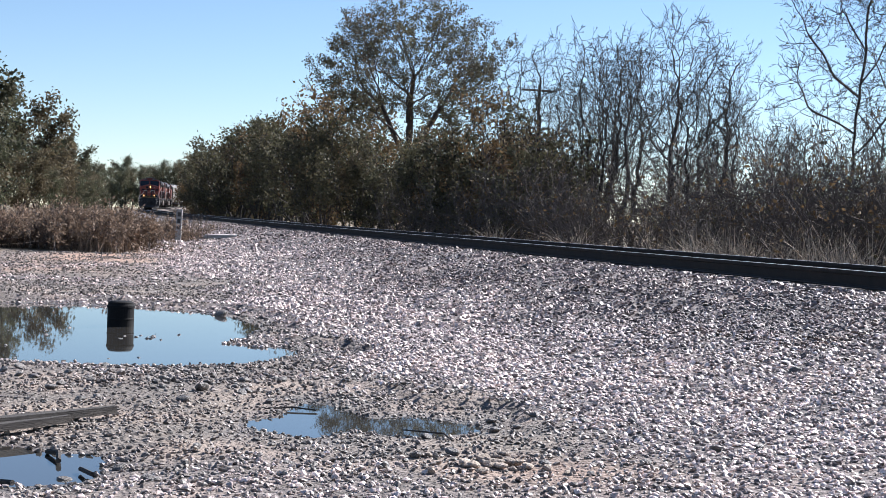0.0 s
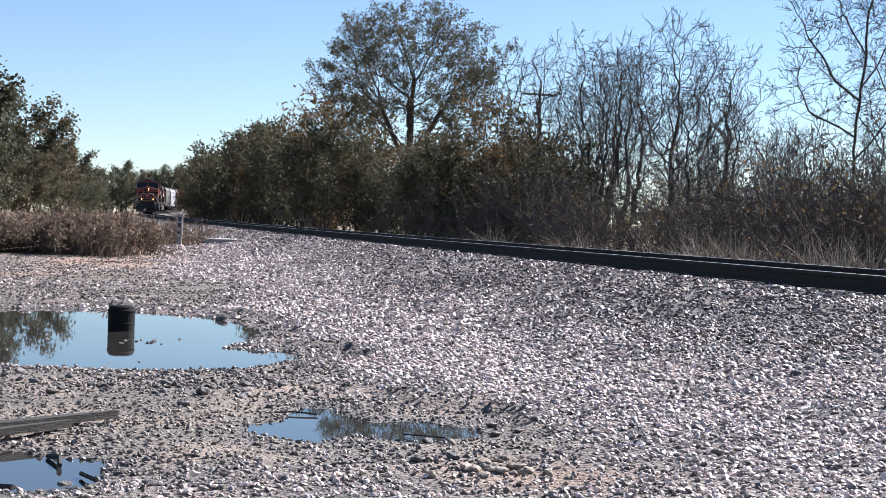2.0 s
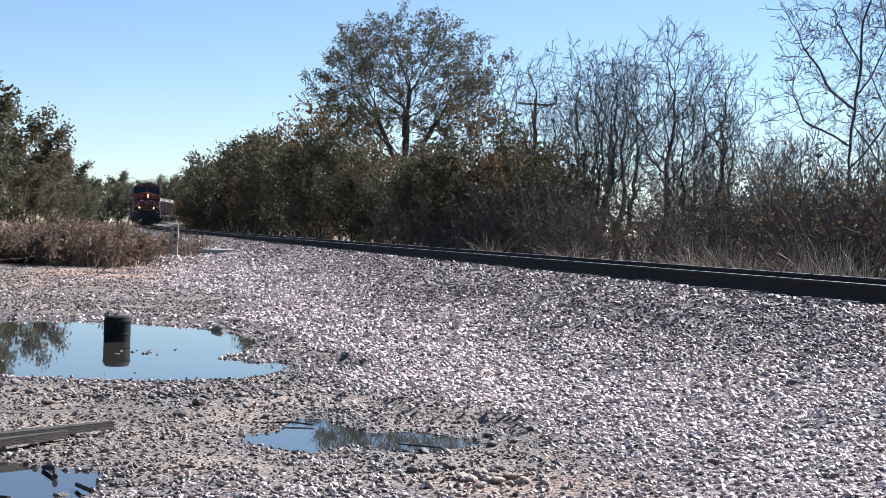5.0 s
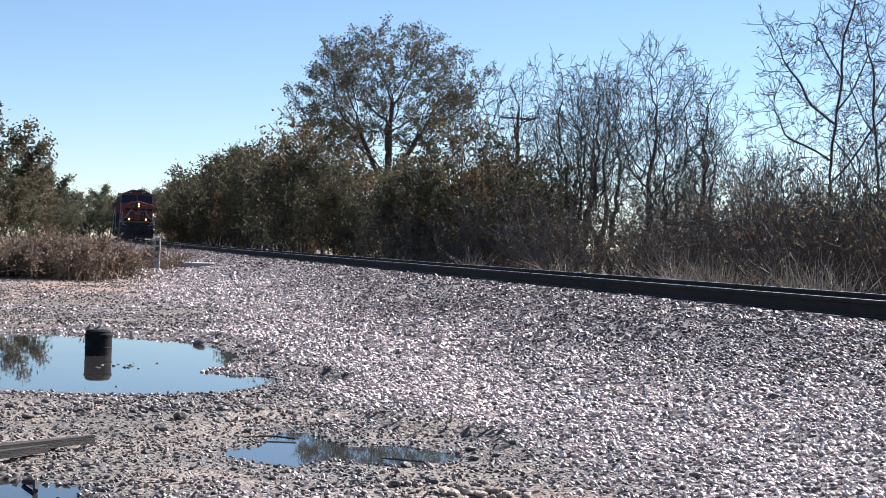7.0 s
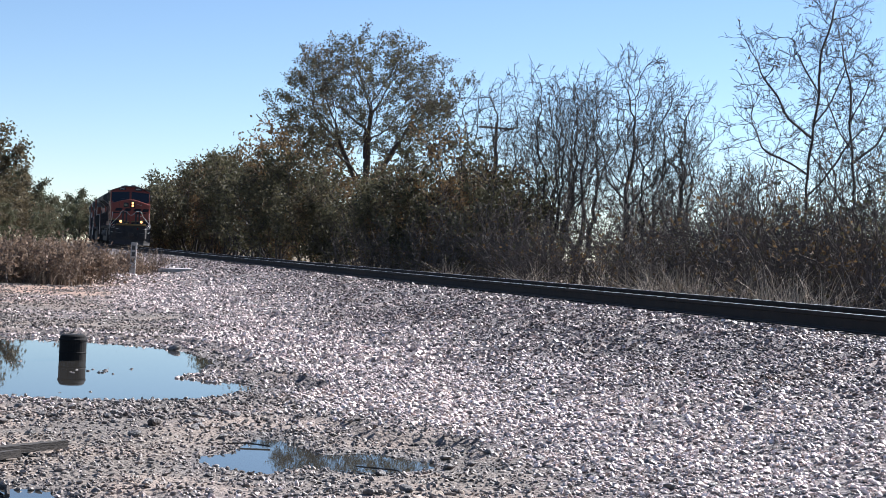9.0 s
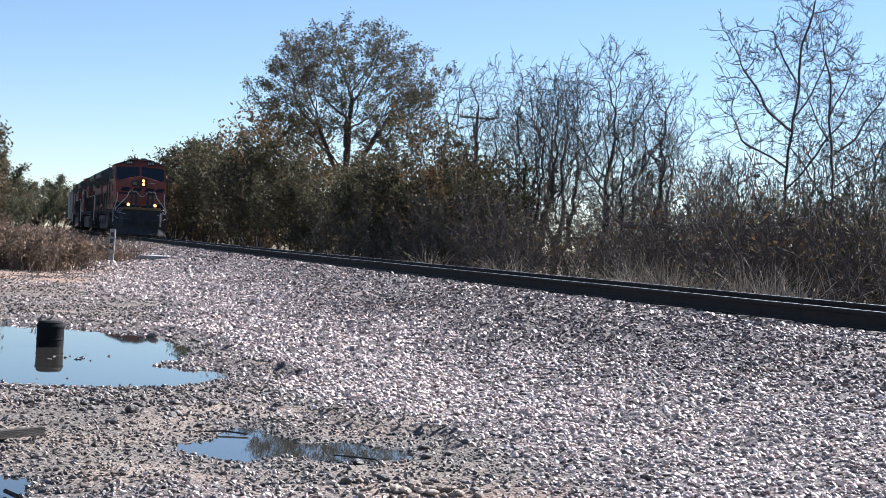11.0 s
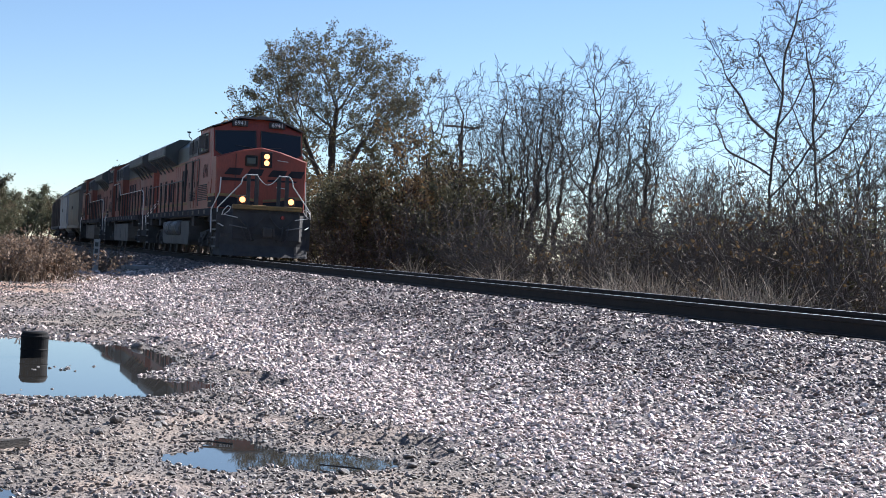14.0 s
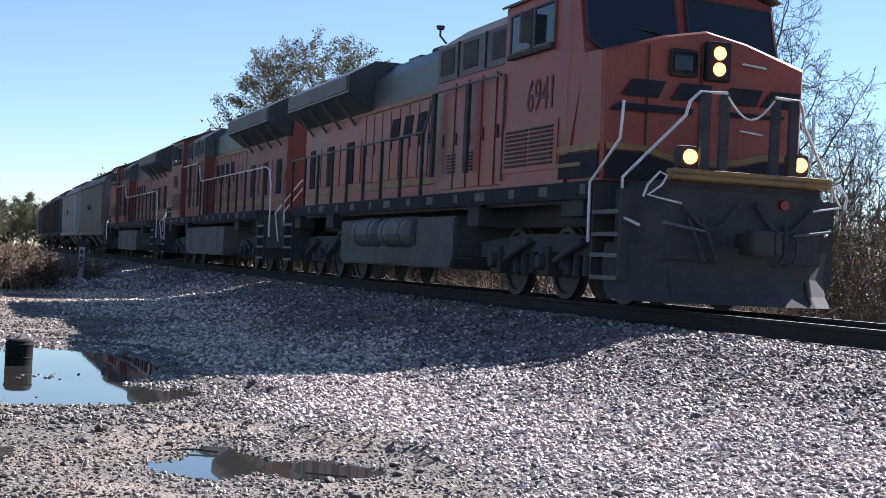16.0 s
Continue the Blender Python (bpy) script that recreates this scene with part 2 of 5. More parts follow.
gx, gy = spaced(-1500, 1500, -7.5, 9, 0.1, 1.07), spaced(-300, 3500, 5.8, 22, 0.1, 1.04)
GX, GY = np.meshgrid(gx, gy)
GZ = ground_height(GX, GY)
nx, ny = len(gx), len(gy)
ii = (np.arange(ny - 1)[:, None] * nx + np.arange(nx - 1)).ravel()
gme = raw_mesh("ground", np.stack([GX.ravel(), GY.ravel(), GZ.ravel()], 1), np.stack([ii, ii + 1, ii + nx + 1, ii + nx], 1), [ground_material()], True)
GD, GS = line_offset(GX, GY)
soil = np.ones((GX.size, 4), dtype=np.float32)
GP = pool_depth(GX, GY)
soil[:, 0] = muddy(GX, GY, GD).ravel()
soil[:, 1] = (np.clip(1.35 - GP, 0, 0.35) / 0.35).ravel()
red = np.exp(-(((GX + 7.9) / 1.3) ** 2 + ((GY - 34) / 4.5) ** 2)) + 0.25 * np.exp(-(((GX + 10) / 4) ** 2 + ((GY - 27.5) / 1.6) ** 2)) + 0.35 * np.exp(-(((GX - 0.65) / 0.5) ** 2 + ((GY - 7.1) / 0.35) ** 2))
soil[:, 2] = np.clip(red * (0.8 + 0.5 * wave(GX * 2, GY * 2, 31)), 0, 0.85).ravel()
turf = np.clip(smooth(4.5, 6.5, -GD) + smooth(0, 3, GD - 4.4) * smooth(34, 38, GY) * smooth(11.8, 13.0, -np.degrees(np.arctan2(GX, np.maximum(GY, 1)))) + smooth(120, 160, np.hypot(GX, GY)) * (np.abs(GD) > 4), 0, 1)
gme.attributes.new("soil", "FLOAT_COLOR", "POINT").data.foreach_set("color", soil.ravel())
gme.attributes.new("turf", "FLOAT", "POINT").data.foreach_set("value", turf.astype(np.float32).ravel())
ground = tagged(new("ground", gme), "pinkish grey gravel and muddy ground beside the railway", "ground", kind="structure")

water_mat = bpy.data.materials.new("puddle_water")
water_mat.use_nodes = True
_b = water_mat.node_tree.nodes["Principled BSDF"]
_b.inputs["Base Color"].default_value = (0.035, 0.033, 0.03, 1)
_b.inputs["Roughness"].default_value = 0.02
_b.inputs["IOR"].default_value = 2.0
_rip = water_mat.node_tree.nodes.new("ShaderNodeTexNoise")
_rip.inputs["Scale"].default_value = 2.2
_bp = water_mat.node_tree.nodes.new("ShaderNodeBump")
_bp.inputs["Strength"].default_value, _bp.inputs["Distance"].default_value = 0.02, 0.01
water_mat.node_tree.links.new(_rip.outputs[0], _bp.inputs["Height"])
water_mat.node_tree.links.new(_bp.outputs[0], _b.inputs["Normal"])
for k, (x0, x1, y0, y1) in enumerate([(-9, -1.0, 10.8, 19.4), (-1.5, 0.6, 7.7, 10.3), (-3.4, -1.4, 6.2, 7.9)]):
    bm = bmesh.new()
    box(bm, x0, x1, y0, y1, -0.2, 0.0)
    w = link_mesh("water", bm, water_mat)
    tagged(w, ("wide shallow puddle", "narrow muddy puddle", "small puddle")[k] + " of still water mirroring the sky", "puddle", kind="structure")

MUDDY_STONES = material("mud_coated_stone", (0.27, 0.225, 0.195), (0.13, 0.108, 0.092), 0.55, 3.0, bump=0.004, fine=90, c=(0.24, 0.185, 0.15))
island_spread(MUDDY_STONES, 0.72)
STONE_COLOURS = material("crushed_stone", (0.70, 0.565, 0.51), (0.46, 0.37, 0.335), 0.46, 3.0, bump=0.004, fine=90, c=(0.54, 0.43, 0.38))
island_spread(STONE_COLOURS, 0.75)


# darker brown stones, more frequent towards the rails
DARKER_STONES = material("dark_brown_ballast", (0.30, 0.235, 0.215), (0.13, 0.10, 0.092), 0.55, 3.0, bump=0.004, fine=90, c=(0.22, 0.15, 0.115))
island_spread(DARKER_STONES, 0.75)


def stone_shapes(count, seed, plain=False):
    r = np.random.RandomState(seed)
    bm = bmesh.new()
    if plain:
        bmesh.ops.create_cube(bm, size=1.25)
        bmesh.ops.triangulate(bm, faces=bm.faces[:])
    else:
        bmesh.ops.create_icosphere(bm, subdivisions=1, radius=1)
    v0 = np.array([v.co[:] for v in bm.verts])
    f0 = np.array([[v.index for v in f.verts] for f in bm.faces])
    bm.free()
    out = []
    for _ in range(count):
        v = v0.copy()
        for _ in range(7):                       # broken faces
            nrm = r.normal(size=3)
            nrm /= np.linalg.norm(nrm)
            q = v @ nrm
            lim = r.uniform(0.38, 0.75)
            v -= np.maximum(q - lim, 0)[:, None] * nrm
        out.append(v * r.uniform(0.75, 1.25, 3) * (1.12, 0.85, 0.58))
    return out, f0


def scatter_stones(x, y, size, seed, plain, sink=0.25):
    shapes, f0 = stone_shapes(12, seed, plain)
    r = np.random.RandomState(seed + 1)
    n = len(x)
    z = ground_height(x, y)
    pick = r.randint(0, len(shapes), n)
    base = np.stack(shapes)[pick]
    a, t, u = r.uniform(0, 6.283, n), r.normal(0, 0.42, n), r.normal(0, 0.42, n)
    ca, sa, ct, st, cu, su = np.cos(a), np.sin(a), np.cos(t), np.sin(t), np.cos(u), np.sin(u)
    vx, vy, vz = base[..., 0], base[..., 1], base[..., 2]
    vy, vz = vy * ct[:, None] - vz * st[:, None], vy * st[:, None] + vz * ct[:, None]
    vx, vz = vx * cu[:, None] + vz * su[:, None], -vx * su[:, None] + vz * cu[:, None]
    vx, vy = vx * ca[:, None] - vy * sa[:, None], vx * sa[:, None] + vy * ca[:, None]
    k = size[:, None]
    v = np.stack([x[:, None] + vx * k, y[:, None] + vy * k, z[:, None] + (vz + 0.55 - sink) * k], -1)
    f = f0[None] + (np.arange(n) * base.shape[1])[:, None, None]
    return v.reshape(-1, 3), f.reshape(-1, 3)


def gravel():
    r = np.random.RandomState(4)
    xs, ys, zs, ms = [], [], [], []
    for r0, r1, per, s0, s1 in ((5.9, 10, 900, 0.009, 0.030), (10, 15, 560, 0.013, 0.036), (15, 24, 240, 0.02, 0.046), (24, 38, 95, 0.026, 0.052), (38, 75, 30, 0.038, 0.07)):
        n = int(per * 0.5 * radians(42) * (r1 * r1 - r0 * r0))
        q, a = np.sqrt(r.uniform(r0 * r0, r1 * r1, n)), np.radians(r.uniform(-19, 23, n))
        x, y = q * np.sin(a), q * np.cos(a)
        d, s = line_offset(x, y)
        p = pool_depth(x, y)
        big = r.uniform(size=n)
        mud = muddy(x, y, d)
        keep = r.uniform(size=n) < np.where(p < 1.0, 0.0, np.where(p < 1.12, 0.8, 1 - 0.62 * mud * (0.6 + 0.6 * wave(x * 2.3, y * 2.3, 44))))
        keep &= (p > 0.97) & ((d > 1.0) | (d < -1.1)) & (d > -4.2)
        keep &= ~((d > 4.4) & (y > 36) & (np.degrees(np.arctan2(x, y)) < -12.6))
        size = s0 + (s1 - s0) * big ** 2.2
        xs.append(x[keep]), ys.append(y[keep]), zs.append(size[keep] * (1 - 0.25 * mud[keep])), ms.append(np.where(mud[keep] > r.uniform(0.15, 0.75, int(keep.sum())), 1, np.where((1 - smooth(1.9, 4.0, d[keep] - 0.8 * (1 - smooth(5, 26, s[keep])) + 0.7 * wave(x[keep] * 0.9, y[keep] * 0.5, 23))) * 0.9 > r.uniform(0, 1, int(keep.sum())), 2, 0)))
    near, far = (0, 2), (2, 5)
    for (a, b), plain, nm, lb in ((near, False, "gravel", "loose crushed pinkish grey railway stones"), (far, True, "ballast", "pinkish grey ballast stones along the track")):
        x, y, k, m = (np.concatenate(q[a:b]) for q in (xs, ys, zs, ms))
        for dirty, nm2, lb2, mt in ((0, nm, lb, STONE_COLOURS), (1, "muddy_" + nm, "small mud-coated brown stones trodden into the mud", MUDDY_STONES), (2, "stained_" + nm, "dark brown ballast stones close to the rails", DARKER_STONES)):
            q = m == dirty
            if not q.any():
                continue
            v, f = scatter_stones(x[q], y[q], k[q], 11, plain)
            tagged(new(nm2, raw_mesh(nm2, v, f, [mt])), lb2, "gravel", kind="stuff")


gravel()

# ---------------- rails and sleepers ----------------
rail_steel = material("rusty_rail", (0.032, 0.024, 0.021), (0.022, 0.018, 0.016), 0.95, 5, bump=0.002, fine=80)
rail_shine = material("worn_rail_top", (0.72, 0.72, 0.72), (0.6, 0.6, 0.6), 0.42, 3, metal=1.0)
tie_wood = material("creosoted_sleeper", (0.03, 0.025, 0.022), (0.05, 0.042, 0.036), 0.9, 4, bump=0.006, fine=40, stretch=(1, 6, 6))
PROFILE = [(-0.034, 0.0), (0.034, 0.0), (0.037, -0.01), (0.035, -0.042), (0.011, -0.056), (0.009, -0.15), (0.03, -0.168), (0.075, -0.178), (0.075, -0.19), (-0.075, -0.19), (-0.075, -0.178), (-0.03, -0.168), (-0.009, -0.15), (-0.011, -0.056), (-0.035, -0.042), (-0.037, -0.01)]
track = tagged(new("railway_track"), "single railway track with rusty rails on dark wooden sleepers", "railway track", kind="structure")
for side in (-0.7525, 0.7525):
    bm = bmesh.new()
    ss = np.concatenate([np.arange(-70, 60, 1.5), np.arange(60, 480, 4.0)])
    loft(bm, [[line_at(s, side + a, b) for a, b in PROFILE] for s in ss])
    for i, f in enumerate(bm.faces):
        if i % len(PROFILE) == 0 and len(f.verts) == 4:
            f.material_index = 1
    part("rail", bm, [rail_steel, rail_shine], track, "steel rail with a bright worn top")


def sleeper_mesh():
    bm = bmesh.new()
    box(bm, -0.115, 0.115, -1.3, 1.3, -0.15, 0.0, 0.012)
    me = bpy.data.meshes.new("sleeper")
    bm.to_mesh(me)
    bm.free()
    me.materials.append(tie_wood)
    return me


def line_pose(s, side=0.0, up=0.0):
    a = float(np.interp(s, _s, _turn))
    x, y, z = line_at(s, side, up)
    return Matrix.Translation((x, y, z)) @ Matrix.Rotation(a + math.pi / 2, 4, "Z")


_sl = sleeper_mesh()
for i in range(290):
    o = new("sleeper", _sl)
    o.parent = track
    o.matrix_basis = line_pose(-24 + i * 0.53, 0.0, -0.200 + 0.004 * math.sin(i * 7.7)) @ pose(0, 0, 0, 0, 0, 1.2 * math.sin(i * 3.1))
bm = bmesh.new()
for i in range(290, 560):
    box(bm, -0.115, 0.115, -1.3, 1.3, -0.15, 0.0, m=line_pose(-24 + i * 0.53, 0, -0.192))
tagged(part("far_sleepers", bm, tie_wood, track), kind="stuff")
# ---------------- the train ----------------
paint_orange = material("dirty_orange_paint", (0.30, 0.052, 0.030), (0.23, 0.045, 0.03), 0.45, 1.6, bump=0.002, fine=25, c=(0.20, 0.075, 0.05), stretch=(1, 1, 0.35))
paint_faded = material("faded_orange_paint", (0.24, 0.072, 0.05), (0.175, 0.055, 0.04), 0.55, 1.4, bump=0.002, fine=25, c=(0.24, 0.12, 0.09), stretch=(1, 1, 0.35))
paint_green = material("dark_green_roof_paint", (0.030, 0.040, 0.042), (0.05, 0.058, 0.06), 0.4, 2.0, bump=0.002, fine=30, c=(0.09, 0.08, 0.075))
paint_yellow = material("dirty_yellow_stripe", (0.30, 0.19, 0.06), (0.20, 0.13, 0.055), 0.6, 2.5, fine=30, c=(0.16, 0.11, 0.07))
paint_navy = material("dark_navy_lettering", (0.026, 0.025, 0.032), (0.036, 0.035, 0.042), 0.85, 3.0, spec=0.15)
steel_black = material("grimy_black_steel", (0.040, 0.040, 0.044), (0.062, 0.060, 0.062), 0.9, 3.0, bump=0.004, fine=30, c=(0.05, 0.042, 0.036))
steel_grey = material("dusty_grey_steel", (0.12, 0.12, 0.125), (0.085, 0.085, 0.09), 0.6, 2.5, bump=0.003, fine=30, c=(0.07, 0.065, 0.06))
tank_grey = material("sooty_tank_steel", (0.085, 0.083, 0.084), (0.06, 0.059, 0.061), 0.7, 2.5, bump=0.003, fine=30, c=(0.04, 0.037, 0.035))
hand_white = material("white_handrail_paint", (0.75, 0.74, 0.72), (0.60, 0.59, 0.57), 0.5, 6.0)
white_digits = material("white_digits", (0.75, 0.75, 0.72), (0.65, 0.65, 0.62), 0.6, 6.0)
wheel_steel = material("brown_wheel_steel", (0.03, 0.026, 0.024), (0.045, 0.038, 0.034), 0.6, 5.0, bump=0.002)
sill_tan = material("worn_sill_reflector", (0.14, 0.11, 0.085), (0.09, 0.075, 0.065), 0.7, 3.0)
digit_brown = material("faded_brown_digits", (0.075, 0.035, 0.035), (0.10, 0.045, 0.04), 0.7, 5.0)
tank_dusty = material("dust_coated_tank", (0.15, 0.134, 0.122), (0.11, 0.098, 0.09), 0.8, 2.0, bump=0.003, fine=30, c=(0.11, 0.10, 0.095))
window_glass = bpy.data.materials.new("dark_cab_glass")
window_glass.use_nodes = True
_g = window_glass.node_tree.nodes["Principled BSDF"]
_g.inputs["Base Color"].default_value = (0.012, 0.016, 0.022, 1)
_g.inputs["Roughness"].default_value = 0.06
lamp_warm = glowing("warm_lamp_glow", (1.0, 0.38, 0.12), 1.5)
lamp_off = material("unlit_lamp_glass", (0.35, 0.35, 0.33), (0.28, 0.28, 0.27), 0.15, 5.0)
lamp_red = material("red_marker_glass", (0.30, 0.03, 0.03), (0.22, 0.02, 0.02), 0.25, 5.0)


def B():
    return bmesh.new()


def plate(bm, pts, thick):
    """A flat plate of the given corners, thickened along its normal."""
    vs = [Vector(p) for p in pts]
    nrm = (vs[1] - vs[0]).cross(vs[2] - vs[0]).normalized() * thick
    a, b = [bm.verts.new(v) for v in vs], [bm.verts.new(v + nrm) for v in vs]
    fs = [bm.faces.new(a), bm.faces.new(b[::-1])]
    for i in range(len(vs)):
        j = (i + 1) % len(vs)
        fs.append(bm.faces.new((a[i], b[i], b[j], a[j])))
    bmesh.ops.recalc_face_normals(bm, faces=fs)
    return bm


def lettering(name, text, size, m, mat, parent, thick=0.004):
    cu = bpy.data.curves.new(name, "FONT")
    cu.body, cu.size, cu.extrude, cu.align_x, cu.align_y = text, size, thick, "CENTER", "CENTER"
    cu.materials.append(mat)
    ob = new(name, cu)
    ob.parent = parent
    ob.matrix_basis = m
    return ob


_wheel = {}


def wheelset_mesh(r):
    if r in _wheel:
        return _wheel[r]
    bm = B()
    for s in (-1, 1):
        rings = []
        for y, q in ((0.60, 0.2), (0.66, 0.25), (0.66, r - 0.09), (0.675, r + 0.028), (0.70, r + 0.028), (0.715, r), (0.80, r - 0.006), (0.80, r - 0.08), (0.755, r - 0.1), (0.755, 0.22), (0.82, 0.16)):
            rings.append([(q * math.cos(a), s * y, q * math.sin(a)) for a in [k * math.pi / 12 for k in range(24)]])
        loft(bm, rings)
        for k in range(3):                       # lightening holes, as raised bosses
            a = k * 2.094
            bmesh.ops.create_cone(bm, cap_ends=True, segments=8, radius1=0.05, radius2=0.05, depth=0.03, matrix=Matrix.Translation((0.33 * math.cos(a), s * 0.76, 0.33 * math.sin(a))) @ Matrix.Rotation(math.pi / 2, 4, "X"))
    rod(bm, (0, -1.0, 0), (0, 1.0, 0), 0.085, 12)
    me = bpy.data.meshes.new("wheelset")
    bm.to_mesh(me)
    bm.free()
    me.materials.append(wheel_steel)
    _wheel[r] = me
    return me


ROLLING = []          # wheelset, place in its vehicle, radius, which vehicle slot, sense


def bogie(parent, axles, r, mat, vehicle, sense, heavy=True):
    bm = B()
    c = sum(axles) / len(axles)
    lo, hi = min(axles) - 0.75, max(axles) + 0.75
    for y in (-1.04, 1.04):
        z = r + 0.12
        prism(bm, [(-hi, z - 0.08), (-hi, z + 0.16), (-c - 0.8, z + 0.28), (-c + 0.8, z + 0.28), (-lo, z + 0.16), (-lo, z - 0.08), (-c + 0.5, z + 0.02), (-c - 0.5, z + 0.02)], y - 0.07, y + 0.07)
        for a in axles:
            box(bm, -a - 0.19, -a + 0.19, y - 0.13, y + 0.13, r - 0.20, r + 0.22, 0.03)
            bmesh.ops.create_cone(bm, cap_ends=True, segments=12, radius1=0.13, radius2=0.10, depth=0.1, matrix=Matrix.Translation((-a, y + math.copysign(0.17, y), r)) @ Matrix.Rotation(math.copysign(math.pi / 2, -y), 4, "X"))
        for a, b in zip(axles, axles[1:]):
            for q in (0.33, 0.5, 0.67):
                x = -(a + (b - a) * q)
                bmesh.ops.create_cone(bm, cap_ends=True, segments=10, radius1=0.07, radius2=0.07, depth=0.34, matrix=Matrix.Translation((x, y, r + 0.0)))
            if heavy:
                rod(bm, (-(a + 0.45), y + math.copysign(0.16, y), r + 0.30), (-(b - 0.5), y + math.copysign(0.16, y), r + 0.02), 0.05, 8)
    box(bm, -c - 0.35, -c + 0.35, -1.0, 1.0, r - 0.1, r + 0.32, 0.04)
    if heavy:
        box(bm, -hi + 0.1, -hi + 0.3, -0.9, 0.9, r - 0.05, r + 0.2, 0.02)
        box(bm, -lo - 0.3, -lo - 0.1, -0.9, 0.9, r - 0.05, r + 0.2, 0.02)
    ob = part("bogie", bm, mat, parent)
    for a in axles:
        w = new("wheelset", wheelset_mesh(r))
        w.parent = ob
        w.matrix_basis = pose(-a, 0, r)
        ROLLING.append((w, a, r, vehicle, sense))
    return ob


LOCO_LONG = 19.2
DECK, FACE = -0.28, -1.37           # ends of the front deck and of the nose


def locomotive(vehicle, number, lit, label, sense=1):
    """Nose at x = 0, tail at x = -19.2, rail top at z = 0; +y is the side away from the platform-less camera side."""
    top = tagged(new("locomotive"), label, "locomotive", "locomotives of the freight train")
    paint = paint_orange if lit else paint_faded
    # frame with its deep side sills
    bm = B()
    box(bm, -17.75, -1.46, -1.52, 1.52, 1.46, 1.60, 0.02)
    box(bm, -19.2, DECK, -1.08, 1.08, 1.46, 1.59, 0.02)
    box(bm, -18.6, -0.8, -0.75, 0.75, 1.05, 1.46, 0.03)
    part("frame", bm, steel_black, top)
    for y in (-1.53, 1.53):
        bm = B()
        box(bm, -17.75, -1.46, y - 0.012, y + 0.012, 1.36, 1.58)
        part("sill_stripe", bm, paint_navy, top, "grimy dark sill stripe")
        for k in range(13):
            bm = B()
            box(bm, -1.62 - (0.16, 0.3, 0.22, 0.4)[k % 4] - k * 1.2, -1.62 - k * 1.2, y - 0.02, y + 0.02, 1.42, 1.55)
            part("sill_panel", bm, sill_tan, top)
    # pilot, plough, coupler, hoses
    for end, sgn in ((DECK, 1), (-19.2, -1)):
        bm = B()
        box(bm, end - 0.06 * sgn, end + 0.02 * sgn, -1.08, 1.08, 0.62, 1.5, 0.02)
        for s in (-1, 1):
            plate(bm, [(end, s * 1.06, 0.62), (end - 0.62 * sgn, s * 1.46, 0.62), (end - 0.62 * sgn, s * 1.46, 1.46), (end, s * 1.06, 1.46)], 0.03)
        part("pilot_plate", bm, steel_black, top)
        if sgn > 0:
            bm = B()
            # a hollow blade, swept back to both sides, its foot ahead of its top
            rows = [(0.10, 0.16), (0.24, 0.05), (0.45, -0.02), (0.66, 0.0), (0.80, 0.05)]
            loft(bm, [[(DECK + x + q, y, z) for z, q in rows] + [(DECK + x + q - 0.05, y * 0.99, z) for z, q in rows[::-1]] for x, y in ((-0.74, -1.53), (-0.30, -1.38), (-0.06, -1.02), (0.06, -0.5), (0.10, 0.0), (0.06, 0.5), (-0.06, 1.02), (-0.30, 1.38), (-0.74, 1.53))])
            plough = part("snow_plough", bm, steel_black, top, "swept black snow plough blade")
            for y in (-0.95, -0.42, 0.42, 0.95):
                part("rib", plate(B(), [(DECK + 0.04 - 0.1 * abs(y), y, 0.14), (DECK + 0.20 - 0.1 * abs(y), y, 0.14), (DECK + 0.07 - 0.1 * abs(y), y, 0.42), (DECK - 0.01 - 0.1 * abs(y), y, 0.42)], 0.03), steel_black, plough)
        bm = B()
        box(bm, end - 0.1 * sgn, end + 0.35 * sgn, -0.13, 0.13, 0.72, 0.98, 0.03)
        box(bm, end + 0.30 * sgn, end + 0.56 * sgn, -0.20, 0.10, 0.70, 1.02, 0.05)
        box(bm, end + 0.34 * sgn, end + 0.56 * sgn, 0.10, 0.19, 0.72, 1.0, 0.03)
        part("coupler", bm, wheel_steel, top)
        for y in (-0.62, 0.55, 0.72, -0.8):
            bm = B()
            pts = [(end + 0.05 * sgn + 0.16 * sgn * math.sin(q * math.pi), y + 0.22 * q * (1 if y < 0 else -1), 1.12 - 0.52 * math.sin(q * math.pi * 0.62)) for q in (0, 0.2, 0.4, 0.6, 0.8, 1.0)]
            bent_rod(bm, pts, 0.024, 6)
            part("air_hose", bm, steel_black, top)
    bm = B()
    box(bm, DECK, DECK + 0.16, -1.12, 1.12, 1.58, 1.72, 0.03)
    box(bm, DECK + 0.14, DECK + 0.19, -1.1, 1.1, 1.60, 1.635)
    box(bm, DECK + 0.14, DECK + 0.19, -1.1, 1.1, 1.665, 1.70)
    part("anticlimber", bm, paint_yellow, top, "grimy yellow anticlimber")
    # corner steps
    for end, sgn in ((0.0, 1), (-19.2, -1)):
        for y in (-1, 1):
            bm = B()
            box(bm, end - 1.45 * sgn, end - 1.40 * sgn, y * 1.02, y * 1.52, 0.34, 1.46)
            box(bm, end - 0.67 * sgn, end - 0.62 * sgn, y * 1.02, y * 1.52, 0.34, 1.46)
            box(bm, end - 1.43 * sgn, end - 0.65 * sgn, y * 1.0, y * 1.05, 0.34, 1.46)
            st = part("step_well", bm, steel_black, top)
            for z in (0.36, 0.64, 0.90, 1.18):
                bm = B()
                box(bm, end - 1.42 * sgn, end - 0.67 * sgn, y * 1.1, y * 1.5, z - 0.02, z + 0.02)
                box(bm, end - 1.42 * sgn, end - 0.67 * sgn, y * 1.5, y * 1.53, z - 0.025, z + 0.03)
